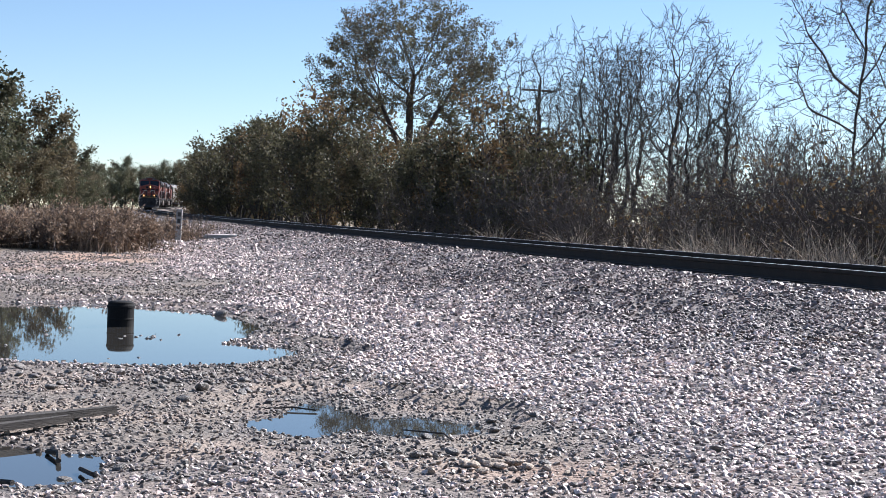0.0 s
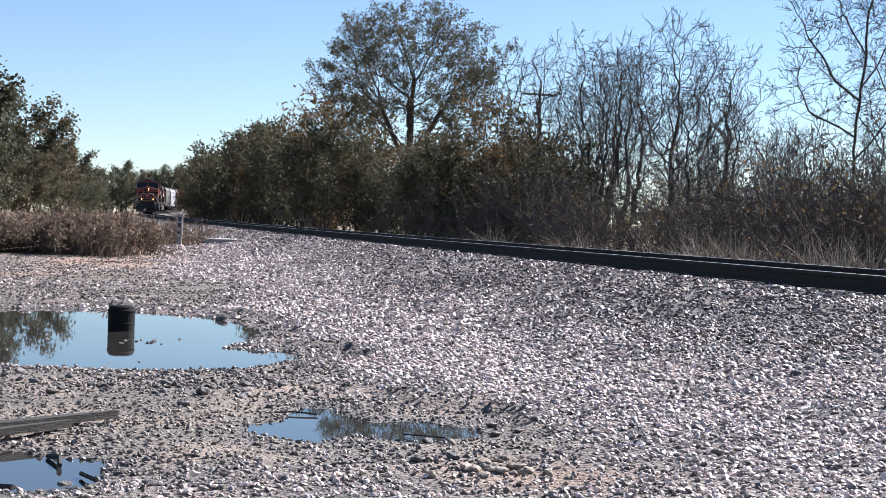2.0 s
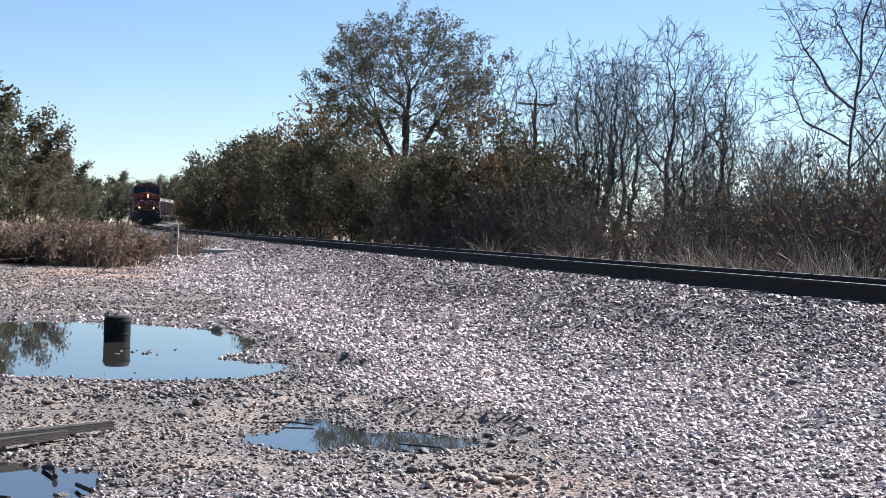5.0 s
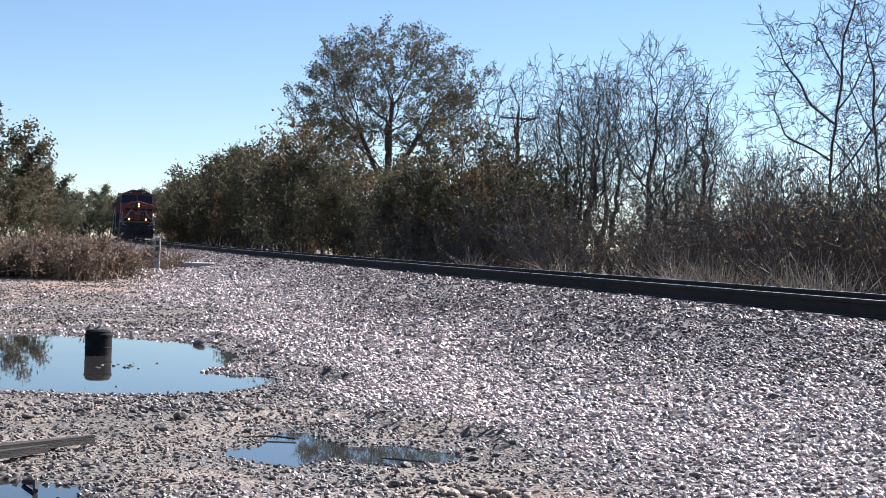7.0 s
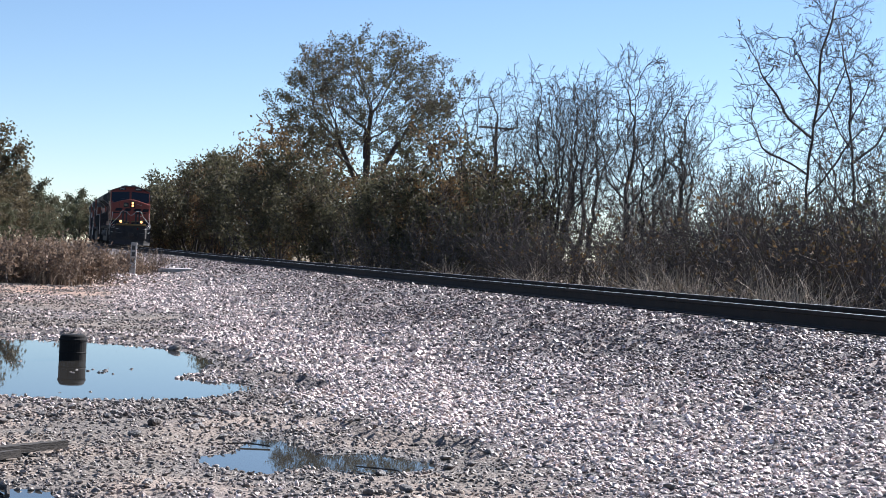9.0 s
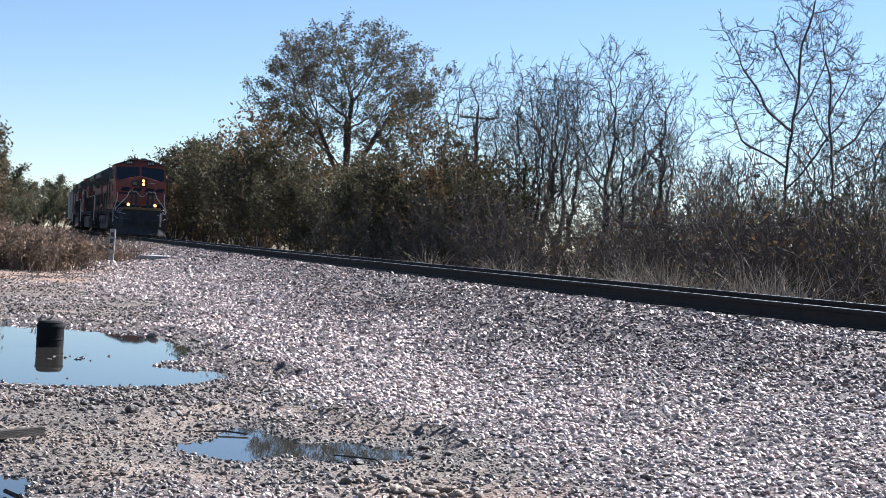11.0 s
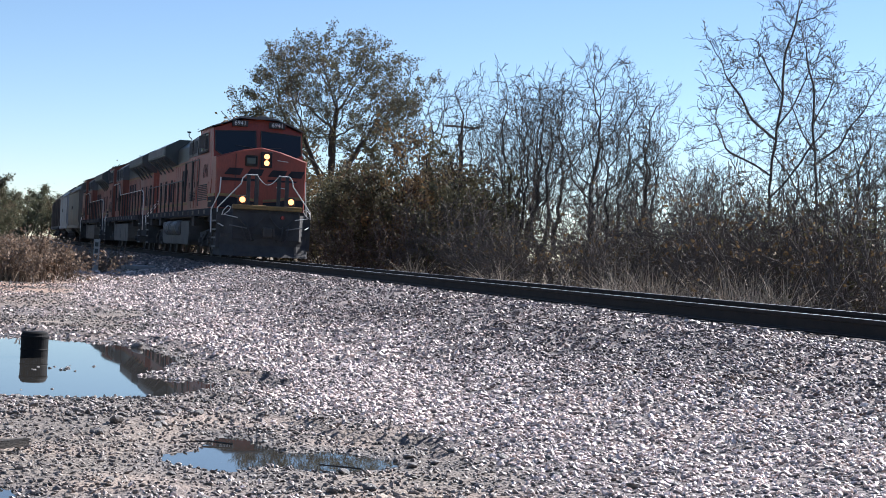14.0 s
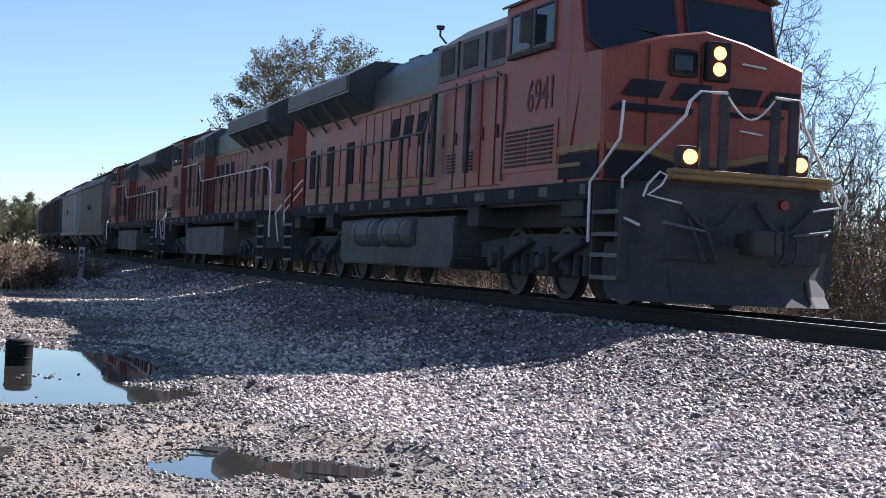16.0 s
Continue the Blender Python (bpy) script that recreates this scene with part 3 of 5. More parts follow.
                part("step", bm, steel_grey, st)
    for y in (-1, 1):
        bm = B()
        bent_rod(bm, [(-1.46, y * 1.55, 0.80), (-1.46, y * 1.56, 1.56), (-0.98, y * 1.40, 2.10), (-0.96, y * 1.38, 2.58)], 0.021)
        part("grab_rail", bm, hand_white, top, "white grab rail by the steps")
        bm = B()
        bent_rod(bm, [(-0.50, y * 1.32, 1.02), (-0.66, y * 1.50, 1.12), (-0.66, y * 1.50, 1.60), (-0.36, y * 0.84, 2.38), (-0.33, y * 0.80, 2.56), (-0.27, y * 0.70, 2.67), (-0.24, y * 0.34, 2.68)], 0.021)
        part("front_handrail", bm, hand_white, top, "white bent front handrail")
        for q in (0.36, 0.62):
            bm = B()
            box(bm, DECK - 0.02, DECK + 0.05, y * q - 0.06, y * q + 0.06, 1.6, 2.67, 0.012)
            part("handrail_post", bm, steel_black, top)
        bm = B()
        bent_rod(bm, [(DECK + 0.03, y * 1.42, 1.36), (DECK + 0.10, y * 1.40, 1.50), (DECK + 0.12, y * 1.26, 1.66), (DECK + 0.12, y * 1.16, 1.62), (DECK + 0.10, y * 1.22, 1.50), (DECK + 0.03, y * 1.36, 1.38), (DECK + 0.05, y * 0.9, 1.30)], 0.016, 6)
        part("uncoupling_lever", bm, hand_white, top)
        bm = B()
        rod(bm, (DECK + 0.12, y * 0.62, 0.98), (DECK + 0.10, y * 1.18, 1.06), 0.02, 6)
        part("cut_lever", bm, steel_grey, top)
    bm = B()
    pts = [(DECK + 0.05, -0.34 + 0.66 * q, 2.64 - 0.26 * math.sin(q * math.pi)) for q in np.linspace(0, 1, 9)]
    bent_rod(bm, pts, 0.014, 6)
    part("safety_chain", bm, hand_white, top, "sagging pale chain between the handrails")
    for y in (-1, 1):
        bm = B()
        pts = [(DECK + 0.08, y * (0.10 + 0.80 * q), 1.36 - 0.34 * math.sin(q * math.pi) - 0.04 * q) for q in np.linspace(0, 1, 8)]
        bent_rod(bm, pts, 0.03, 6)
        part("jumper_cable", bm, steel_black, top)
    # ditch lights and headlight
    for y in (-0.78, 0.78):
        bm = B()
        box(bm, DECK - 0.22, DECK - 0.03, y - 0.135, y + 0.135, 1.74, 2.02, 0.05)
        d = part("ditch_light", bm, steel_black, top)
        bm = B()
        bmesh.ops.create_cone(bm, cap_ends=True, segments=20, radius1=0.098, radius2=0.085, depth=0.05, matrix=Matrix.Translation((DECK - 0.02, y, 1.88)) @ Matrix.Rotation(math.pi / 2, 4, "Y"))
        part("lens", bm, lamp_warm if lit else lamp_off, d, "glowing warm lens" if lit else "")
    bm = B()
    box(bm, FACE - 0.06, FACE + 0.07, -0.04, 0.32, 2.98, 3.50, 0.03)
    hl = part("headlight", bm, paint_navy, top)
    for z in (3.135, 3.345):
        bm = B()
        bmesh.ops.create_cone(bm, cap_ends=True, segments=20, radius1=0.095, radius2=0.08, depth=0.05, matrix=Matrix.Translation((FACE + 0.08, 0.14, z)) @ Matrix.Rotation(math.pi / 2, 4, "Y"))
        part("lens", bm, lamp_warm if lit else lamp_off, hl, "glowing warm lens" if lit else "")
    bm = B()
    bmesh.ops.create_cone(bm, cap_ends=True, segments=14, radius1=0.07, radius2=0.06, depth=0.06, matrix=Matrix.Translation((DECK + 0.05, 0.52, 1.36)) @ Matrix.Rotation(math.pi / 2, 4, "Y"))
    part("marker_lamp", bm, lamp_red, top, "red marker lamp")
    # nose: faceted, sloping back a little
    def nose_ring(x, k, drop):
        return [(x, -1.46 * k, 1.6), (x, 1.46 * k, 1.6), (x - 0.02, 1.49 * k, 3.26 - drop), (x - 0.03, 0.6 * k, 3.53 - drop), (x - 0.03, 0.0, 3.64 - drop), (x - 0.03, -0.6 * k, 3.53 - drop), (x - 0.02, -1.49 * k, 3.26 - drop)]
    bm = B()
    loft(bm, [nose_ring(FACE, 0.975, 0.03), nose_ring(FACE - 0.04, 1.0, 0.0), nose_ring(-2.6, 1.0, -0.05)])
    nose = part("nose", bm, paint, top)
    bm = B()
    box(bm, FACE - 0.02, FACE + 0.03, -0.55, -0.15, 3.0, 3.36, 0.05)
    w = part("nose_window", bm, steel_black, nose)
    bm = B()
    box(bm, FACE + 0.01, FACE + 0.04, -0.51, -0.19, 3.04, 3.32, 0.05)
    part("pane", bm, window_glass, w)
    bm = B()
    box(bm, FACE, FACE + 0.02, -0.08, -0.065, 1.8, 3.45)
    part("door_seam", bm, steel_black, nose)
    part("door_seam", box(B(), FACE, FACE + 0.02, -0.86, -0.845, 1.8, 3.38), steel_black, nose)
    for z in (3.24, 2.36):
        bm = B()
        rod(bm, (FACE + 0.05, 0.5, z), (FACE + 0.05, 0.85, z - 0.03), 0.014, 6)
        part("grab_iron", bm, hand_white, nose)
    # plain shapes in place of the railway's lettering
    for k, (v, wd) in enumerate(((-1.22, 0.52), (-0.52, 0.50), (0.2, 0.54), (0.82, 0.50))):
        bm = B()
        z0, z1 = 2.70, 2.92
        plate(bm, [(FACE + 0.012, v, z0), (FACE + 0.012, v + wd, z0), (FACE + 0.012, v + wd + 0.10, z1), (FACE + 0.012, v + 0.16, z1)], 0.02)
        part("emblem_block", bm, paint_navy, nose, "dark slanted emblem shape")
    bm = B()
    plate(bm, [(FACE + 0.012, -1.38, 2.50), (FACE + 0.012, -0.22, 2.52), (FACE + 0.012, -0.18, 2.60), (FACE + 0.012, -1.26, 2.60)], 0.02)
    part("emblem_bar", bm, paint_navy, nose)
    bm = B()
    plate(bm, [(FACE + 0.012, 0.2, 2.53), (FACE + 0.012, 1.15, 2.55), (FACE + 0.012, 1.2, 2.60), (FACE + 0.012, 0.22, 2.60)], 0.02)
    part("emblem_bar", bm, paint_navy, nose)
    # stripes across the nose, dipping at the middle
    for z0, z1, mt, nm in ((1.62, 1.98, paint_navy, "dark_band"), (2.0, 2.08, paint_yellow, "yellow_stripe")):
        for s in (-1, 1):
            bm = B()
            pts = [(0.08, -0.14), (0.5, -0.10), (0.9, 0.0), (1.41, 0.0)]
            for (a, da), (b, db) in zip(pts, pts[1:]):
                lo0, lo1 = (z0, z0) if nm == "dark_band" else (z0 + da, z0 + db)
                plate(bm, [(FACE + 0.014, s * a, lo0), (FACE + 0.014, s * b, lo1), (FACE + 0.014, s * b, z1 + db), (FACE + 0.014, s * a, z1 + da)], 0.014 * s)
            bmesh.ops.remove_doubles(bm, verts=bm.verts[:], dist=0.001)
            part(nm, bm, mt, nose)
    for y in (-1, 1):
        bm = B()
        box(bm, -2.6, FACE - 0.06, y * 1.475, y * 1.505, 1.64, 1.97)
        part("side_band", bm, paint_navy, nose)
        bm = B()
        box(bm, -3.4, FACE - 0.06, y * 1.478, y * 1.512, 1.99, 2.08)
        box(bm, -3.2, -1.9, y * 1.478, y * 1.512, 1.80, 1.85)
        part("side_stripe", bm, paint_yellow, nose, "dirty yellow side stripe")
    # cab with faceted roof
    def cab_ring(x, k=1.0, lower=0.0):
        return [(x, -1.5, 1.6), (x, 1.5, 1.6), (x, 1.5, 4.27 - lower), (x, 0.62, 4.60 - lower), (x, 0, 4.67 - lower), (x, -0.62, 4.60 - lower), (x, -1.5, 4.27 - lower)]
    bm = B()
    loft(bm, [cab_ring(-2.42), cab_ring(-4.72)])
    loft(bm, [[(-1.95 - 0.3 * (z - 3.2) / 1.02, y, z) for y, z in ((-1.48, 3.2), (1.48, 3.2), (1.48, 4.22), (0.62, 4.56), (0, 4.63), (-0.62, 4.56), (-1.48, 4.22))], cab_ring(-2.43)])
    cab = part("cab", bm, paint, top)
    bm = B()
    for s in (-1, 1):
        plate(bm, [(-2.15, s * 1.55, 4.26), (-4.8, s * 1.55, 4.26), (-4.8, s * 0.62, 4.61), (-2.15, s * 0.62, 4.61)], 0.035 * s)
    plate(bm, [(-2.15, -0.64, 4.61), (-2.15, 0.64, 4.61), (-4.8, 0.64, 4.61), (-4.8, -0.64, 4.61)], 0.07)
    part("cab_roof", bm, steel_grey, cab, "dusty grey cab roof")
    def screen_x(z):
        return -1.95 - 0.3 * (z - 3.2) / 1.02
    for s in (-1, 1):
        bm = B()
        pts = [(s * 0.09, 3.62), (s * 0.6, 3.52), (s * 1.18, 3.33), (s * 1.42, 3.50), (s * 1.42, 4.14), (s * 0.09, 4.22)]
        plate(bm, [(screen_x(z) + 0.012, y, z) for y, z in pts], 0.02 * -s)
        wi = part("windscreen", bm, window_glass, cab, "dark windscreen pane")
        bm = B()
        bent_rod(bm, [(screen_x(z) + 0.03, y, z) for y, z in pts + pts[:1]], 0.025, 6)
        part("seal", bm, steel_black, wi)
        bm = B()
        bent_rod(bm, [(screen_x(3.6) + 0.06, s * 0.2, 3.64), (screen_x(3.8) + 0.06, s * 0.75, 3.70)], 0.012, 5)
        part("wiper", bm, steel_black, wi)
        bm = B()
        box(bm, -2.32, -2.16, s * 0.62 - 0.26, s * 0.62 + 0.26, 4.34, 4.54, 0.02)
        nb = part("number_board", bm, steel_black, cab)
        lettering("digits", number, 0.20, Matrix.Translation((-2.155, s * 0.62, 4.44)) @ Matrix.Rotation(math.pi / 2, 4, "Z") @ Matrix.Rotation(math.pi / 2, 4, "X"), white_digits, nb)
        lettering("cab_number", number, 0.56, Matrix.Translation((-3.3, s * 1.507, 2.84)) @ Matrix.Rotation(0 if s < 0 else math.pi, 4, "Z") @ Matrix.Rotation(math.pi / 2, 4, "X") @ Matrix.Diagonal((0.9, 1.15, 1, 1)), digit_brown, cab)
        # side windows, armrest, mirror, louvres
        for x0, x1 in ((-3.62, -2.9), (-4.5, -3.74)):
            bm = B()
            box(bm, x0, x1, s * 1.49, s * 1.515, 3.55, 4.12, 0.03)
            sw = part("side_window", bm, window_glass, cab)
            bm = B()
            bent_rod(bm, [(x0, s * 1.515, 3.55), (x1, s * 1.515, 3.55), (x1, s * 1.515, 4.12), (x0, s * 1.515, 4.12), (x0, s * 1.515, 3.55)], 0.025, 6)
            part("window_frame", bm, steel_grey, sw)
        bm = B()
        box(bm, -3.7, -3.66, s * 1.5, s * 1.72, 3.62, 4.05, 0.01)
        part("wind_deflector", bm, steel_grey, cab)
        bm = B()
        box(bm, -4.5, -2.9, s * 1.5, s * 1.58, 3.46, 3.53, 0.02)
        part("armrest", bm, steel_black, cab)
        bm = B()
        box(bm, -4.62, -2.66, s * 1.5, s * 1.515, 1.80, 2.48)
        lo = part("louvre_panel", bm, paint, cab)
        for x0 in (-4.5, -3.6):
            for k in range(9):
                bm = B()
                box(bm, x0, x0 + 0.8, s * 1.512, s * 1.535, 1.88 + k * 0.062, 1.91 + k * 0.062)
                part("louvre", bm, steel_black, lo)
        bm = B()
        rod(bm, (-4.66, s * 1.52, 1.7), (-4.66, s * 1.52, 3.3), 0.018, 6)
        part("cab_grab_iron", bm, steel_grey, cab)
    for x, y, h in ((-2.9, 0.25, 0.12), (-3.4, -0.3, 0.1), (-4.2, 0.0, 0.08)):
        bm = B()
        box(bm, x - 0.3, x + 0.2, y - 0.16, y + 0.16, 4.62, 4.66 + h, 0.03)
        part("roof_fitting", bm, steel_grey, cab)
    # hoods: cabinet, engine room, radiator
    def hood_ring(x, w, z0, z1, z2):
        return [(x, -w, z0), (x, w, z0), (x, w, z1), (x, w * 0.62, z2), (x, -w * 0.62, z2), (x, -w, z1)]
    bm = B()
    loft(bm, [hood_ring(-4.72, 1.34, 1.6, 3.52, 3.521), hood_ring(-8.2, 1.34, 1.6, 3.52, 3.521)])
    cabinet = part("equipment_cabinet", bm, paint, top)
    # the sky's reflection on these upper panels is put into a grey colour
    bm = B()
    loft(bm, [hood_ring(-4.72, 1.36, 3.52, 4.12, 4.48), hood_ring(-8.2, 1.36, 3.52, 4.12, 4.48)])
    upper = part("upper_cabinet", bm, steel_grey, top, "upper hood panels greyed for the sky they mirror")
    for s in (-1, 1):
        for x in (-5.3, -6.6, -7.7):
            bm = B()
            box(bm, x - 0.34, x + 0.34, s * 1.34, s * 1.375, 3.62, 4.06, 0.02)
            part("intake_grille", bm, steel_black, upper)
        for x in (-5.9, -7.15):
            bm = B()
            box(bm, x - 0.015, x + 0.015, s * 1.35, s * 1.385, 3.54, 4.12)
            part("rib", bm, steel_black, upper)
        for k in range(5):
            bm = B()
            box(bm, -5.3 - k * 0.62, -4.78 - k * 0.62, s * 1.34, s * 1.362, 1.68, 3.44, 0.008)
            dr = part("hood_door", bm, paint, cabinet)
            bm = B()
            box(bm, -5.26 - k * 0.62, -5.22 - k * 0.62, s * 1.36, s * 1.385, 2.4, 2.6)
            part("latch", bm, steel_black, dr)
        for x in (-6.5, -7.3):
            for k in range(6):
                bm = B()
                box(bm, x - 0.2, x + 0.2, s * 1.36, s * 1.38, 1.95 + k * 0.055, 1.975 + k * 0.055)
                part("vent_slat", bm, steel_black, cabinet)
    bm = B()
    loft(bm, [hood_ring(-8.2, 1.02, 1.6, 3.55, 3.551), hood_ring(-13.6, 1.02, 1.6, 3.55, 3.551)])
    engine = part("engine_hood", bm, paint, top)
    bm = B()
    loft(bm, [hood_ring(-8.2, 1.03, 3.55, 4.10, 4.44), hood_ring(-13.6, 1.03, 3.55, 4.10, 4.44)])
    uh = part("upper_engine_hood", bm, paint_green, top, "dark roof band above the hood")
    bm = B()
    loft(bm, [hood_ring(-13.6, 1.04, 1.6, 3.5, 3.501), hood_ring(-18.7, 1.04, 1.6, 3.5, 3.501)])
    radiator = part("radiator_hood", bm, paint, top)
    bm = B()
    loft(bm, [[(x, -1.05, 3.5), (x, 1.05, 3.5), (x, 1.56, 3.86), (x, 1.56, 4.22), (x, 1.0, 4.54), (x, -1.0, 4.54), (x, -1.56, 4.22), (x, -1.56, 3.86)] for x in (-13.2, -18.6)])
    wing = part("radiator_wing", bm, paint_green, top, "dark overhanging radiator wing")
    for s in (-1, 1):
        bm = B()
        box(bm, -18.5, -13.3, s * 1.55, s * 1.585, 3.9, 4.2, 0.01)
        part("radiator_screen", bm, steel_grey, wing)
        for k in range(4):
            bm = B()
            rod(bm, (-14.4 - k * 1.2, s * 1.04, 3.3), (-14.4 - k * 1.2, s * 1.5, 3.84), 0.03, 6)
            part("wing_bracket", bm, steel_grey, wing)
        bm = B()
        box(bm, -18.5, -8.3, s * 1.035, s * 1.052, 3.44, 3.50)
        part("upper_stripe", bm, paint_yellow, engine, "dirty yellow upper stripe")
        bm = B()
        box(bm, -18.5, -8.3, s * 1.035, s * 1.05, 1.86, 1.96)
        part("lower_stripe", bm, paint_yellow, engine, "dirty yellow lower stripe")
        for k in range(9):
            bm = B()
            box(bm, -8.88 - k * 0.58, -8.36 - k * 0.58, s * 1.02, s * 1.045, 2.02, 3.4, 0.008)
            dr = part("hood_door", bm, paint, engine)
            bm = B()
            box(bm, -8.84 - k * 0.58, -8.80 - k * 0.58, s * 1.04, s * 1.065, 2.6, 2.78)
            part("latch", bm, steel_black, dr)
        for k in range(8):
            bm = B()
            box(bm, -14.3 - k * 0.55, -13.85 - k * 0.55, s * 1.03, s * 1.06, 2.05, 2.95, 0.008)
            part("radiator_door", bm, paint_navy if k % 3 == 1 else paint, radiator)
        for k, (x, wd) in enumerate(((-9.4, 0.5), (-10.2, 0.5), (-11.0, 0.5), (-11.8, 0.5))):
            bm = B()
            q = -s
            xs = [x, x - wd * 0.9 if s > 0 else x + wd * 0.9]
            plate(bm, [(x, s * 1.048, 2.78), (x + wd, s * 1.048, 2.78), (x + wd + 0.12, s * 1.048, 3.2), (x + 0.12, s * 1.048, 3.2)], 0.008 * q)
            part("emblem_block", bm, paint_navy, engine, "faded dark emblem shape")
    for x in (-9.2, -10.4, -12.2):
        bm = B()
        box(bm, x - 0.4, x + 0.4, -0.5, 0.5, 4.43, 4.56, 0.03)
        part("roof_hatch", bm, paint_green, uh)
    bm = B()
    box(bm, -11.6, -11.0, -0.35, 0.35, 4.43, 4.66, 0.05)
    part("exhaust_stack", bm, steel_black, uh)
    bm = B()
    bent_rod(bm, [(-8.0, -1.3, 4.2), (-8.0, -1.42, 4.32), (-8.0, -1.42, 4.42)], 0.02, 6)
    bmesh.ops.create_cone(bm, cap_ends=True, segments=10, radius1=0.06, radius2=0.08, depth=0.06, matrix=Matrix.Translation((-8.0, -1.42, 4.46)))
    part("roof_lamp", bm, steel_black, upper)
    bm = B()
    box(bm, -18.72, -18.66, -0.9, 0.9, 1.7, 3.9, 0.01)
    part("end_door_panel", bm, paint, radiator)
    for s in (-1, 1):
        bm = B()
        box(bm, -18.74, -18.60, s * 0.75 - 0.3, s * 0.75 + 0.3, 4.18, 4.40, 0.02)
        nb = part("rear_number_board", bm, steel_black, wing)
        lettering("digits", number, 0.22, Matrix.Translation((-18.745, s * 0.75, 4.29)) @ Matrix.Rotation(-math.pi / 2, 4, "Z") @ Matrix.Rotation(math.pi / 2, 4, "X"), white_digits, nb)
    # walkway handrails
    for s in (-1, 1):
        y = s * 1.48
        bm = B()
        bent_rod(bm, [(-4.9, y, 3.32), (-7.95, y, 3.32), (-8.45, y, 2.70), (-18.3, y, 2.70), (-18.75, y, 2.6), (-18.95, y, 2.2), (-19.0, y, 0.9)], 0.022, 6)
        part("walkway_rail", bm, hand_white if not lit else steel_grey, top, "pale walkway handrail")
        for x in (-6.3, -7.95):
            bm = B()
            box(bm, x - 0.07, x + 0.07, y - 0.03, y + 0.03, 1.9, 3.32)
            part("tall_post", bm, steel_black, top)
        for k in range(9):
            x = -8.5 - k * 1.2
            bm = B()
            box(bm, x - 0.035, x + 0.035, y - 0.025, y + 0.025, 1.58, 2.70)
            part("railing_post", bm, steel_black, top)
        bm = B()
        bent_rod(bm, [(-19.26, s * 1.3, 0.8), (-19.26, s * 1.4, 1.5), (-19.26, s * 0.8, 2.3), (-19.26, s * 0.5, 2.6)], 0.02, 6)
        part("rear_handrail", bm, hand_white, top)
    # fuel tank with air reservoirs, boxes below the sill
    slide = 0.0 if lit else 0.9
    bm = B()
    prism(bm, [(x + slide, z) for x, z in ((-13.5, 0.36), (-6.9, 0.36), (-6.75, 0.55), (-6.75, 1.22), (-13.65, 1.22), (-13.65, 0.55))], -1.45, 1.45, 0.03)
    tank = part("fuel_tank", bm, tank_grey if lit else tank_dusty, top, "dusty grey fuel tank")
    for s in (-1, 1):
        if not lit:
            for x in (-12.6, -10.2, -7.8):
                part("seam", box(B(), x + slide - 0.03, x + slide + 0.03, s * 1.44, s * 1.46, 0.5, 1.2), tank_grey, tank)
        if lit:
            part("reservoir_bay", box(B(), -12.4, -8.7, s * 1.42, s * 1.47, 0.72, 1.20), steel_black, tank)
        for x0, x1 in ((-12.3, -10.75), (-10.5, -8.8)) if lit else ():
            bm = B()
            rod(bm, (x0 + 0.1, s * 1.36, 0.97), (x1 - 0.1, s * 1.36, 0.97), 0.29, 18)
            for x, t in ((x0, x0 + 0.1), (x1, x1 - 0.1)):
                rod(bm, (t, s * 1.36, 0.97), (x, s * 1.36, 0.97), 0.29, 18, 0.18)
            rs = part("air_reservoir", bm, steel_grey, tank)
            bm = B()
            for x in (x0 + 0.35, x1 - 0.35):
                rod(bm, (x - 0.02, s * 1.36, 0.97), (x + 0.02, s * 1.36, 0.97), 0.297, 18)
            part("strap", bm, steel_black, rs)
        for x, w, h in ((-5.9, 0.5, 0.4), (-14.6, 0.6, 0.36), (-2.2, 0.7, 0.3), (-17.6, 0.7, 0.34)):
            bm = B()
            box(bm, x - w / 2, x + w / 2, s * 1.1, s * 1.46, 1.44 - h, 1.44, 0.02)
            part("sill_box", bm, steel_black, top)
        bm = B()
        rod(bm, (-17.5, s * 1.3, 1.36), (-2.4, s * 1.3, 1.36), 0.035, 6)
        part("brake_pipe", bm, steel_grey, top)
    bogie(top, (1.9, 3.75, 5.6), 0.53, steel_black, vehicle, sense)
    bogie(top, (14.3, 16.1, 17.9), 0.53, steel_black, vehicle, sense)
    return top


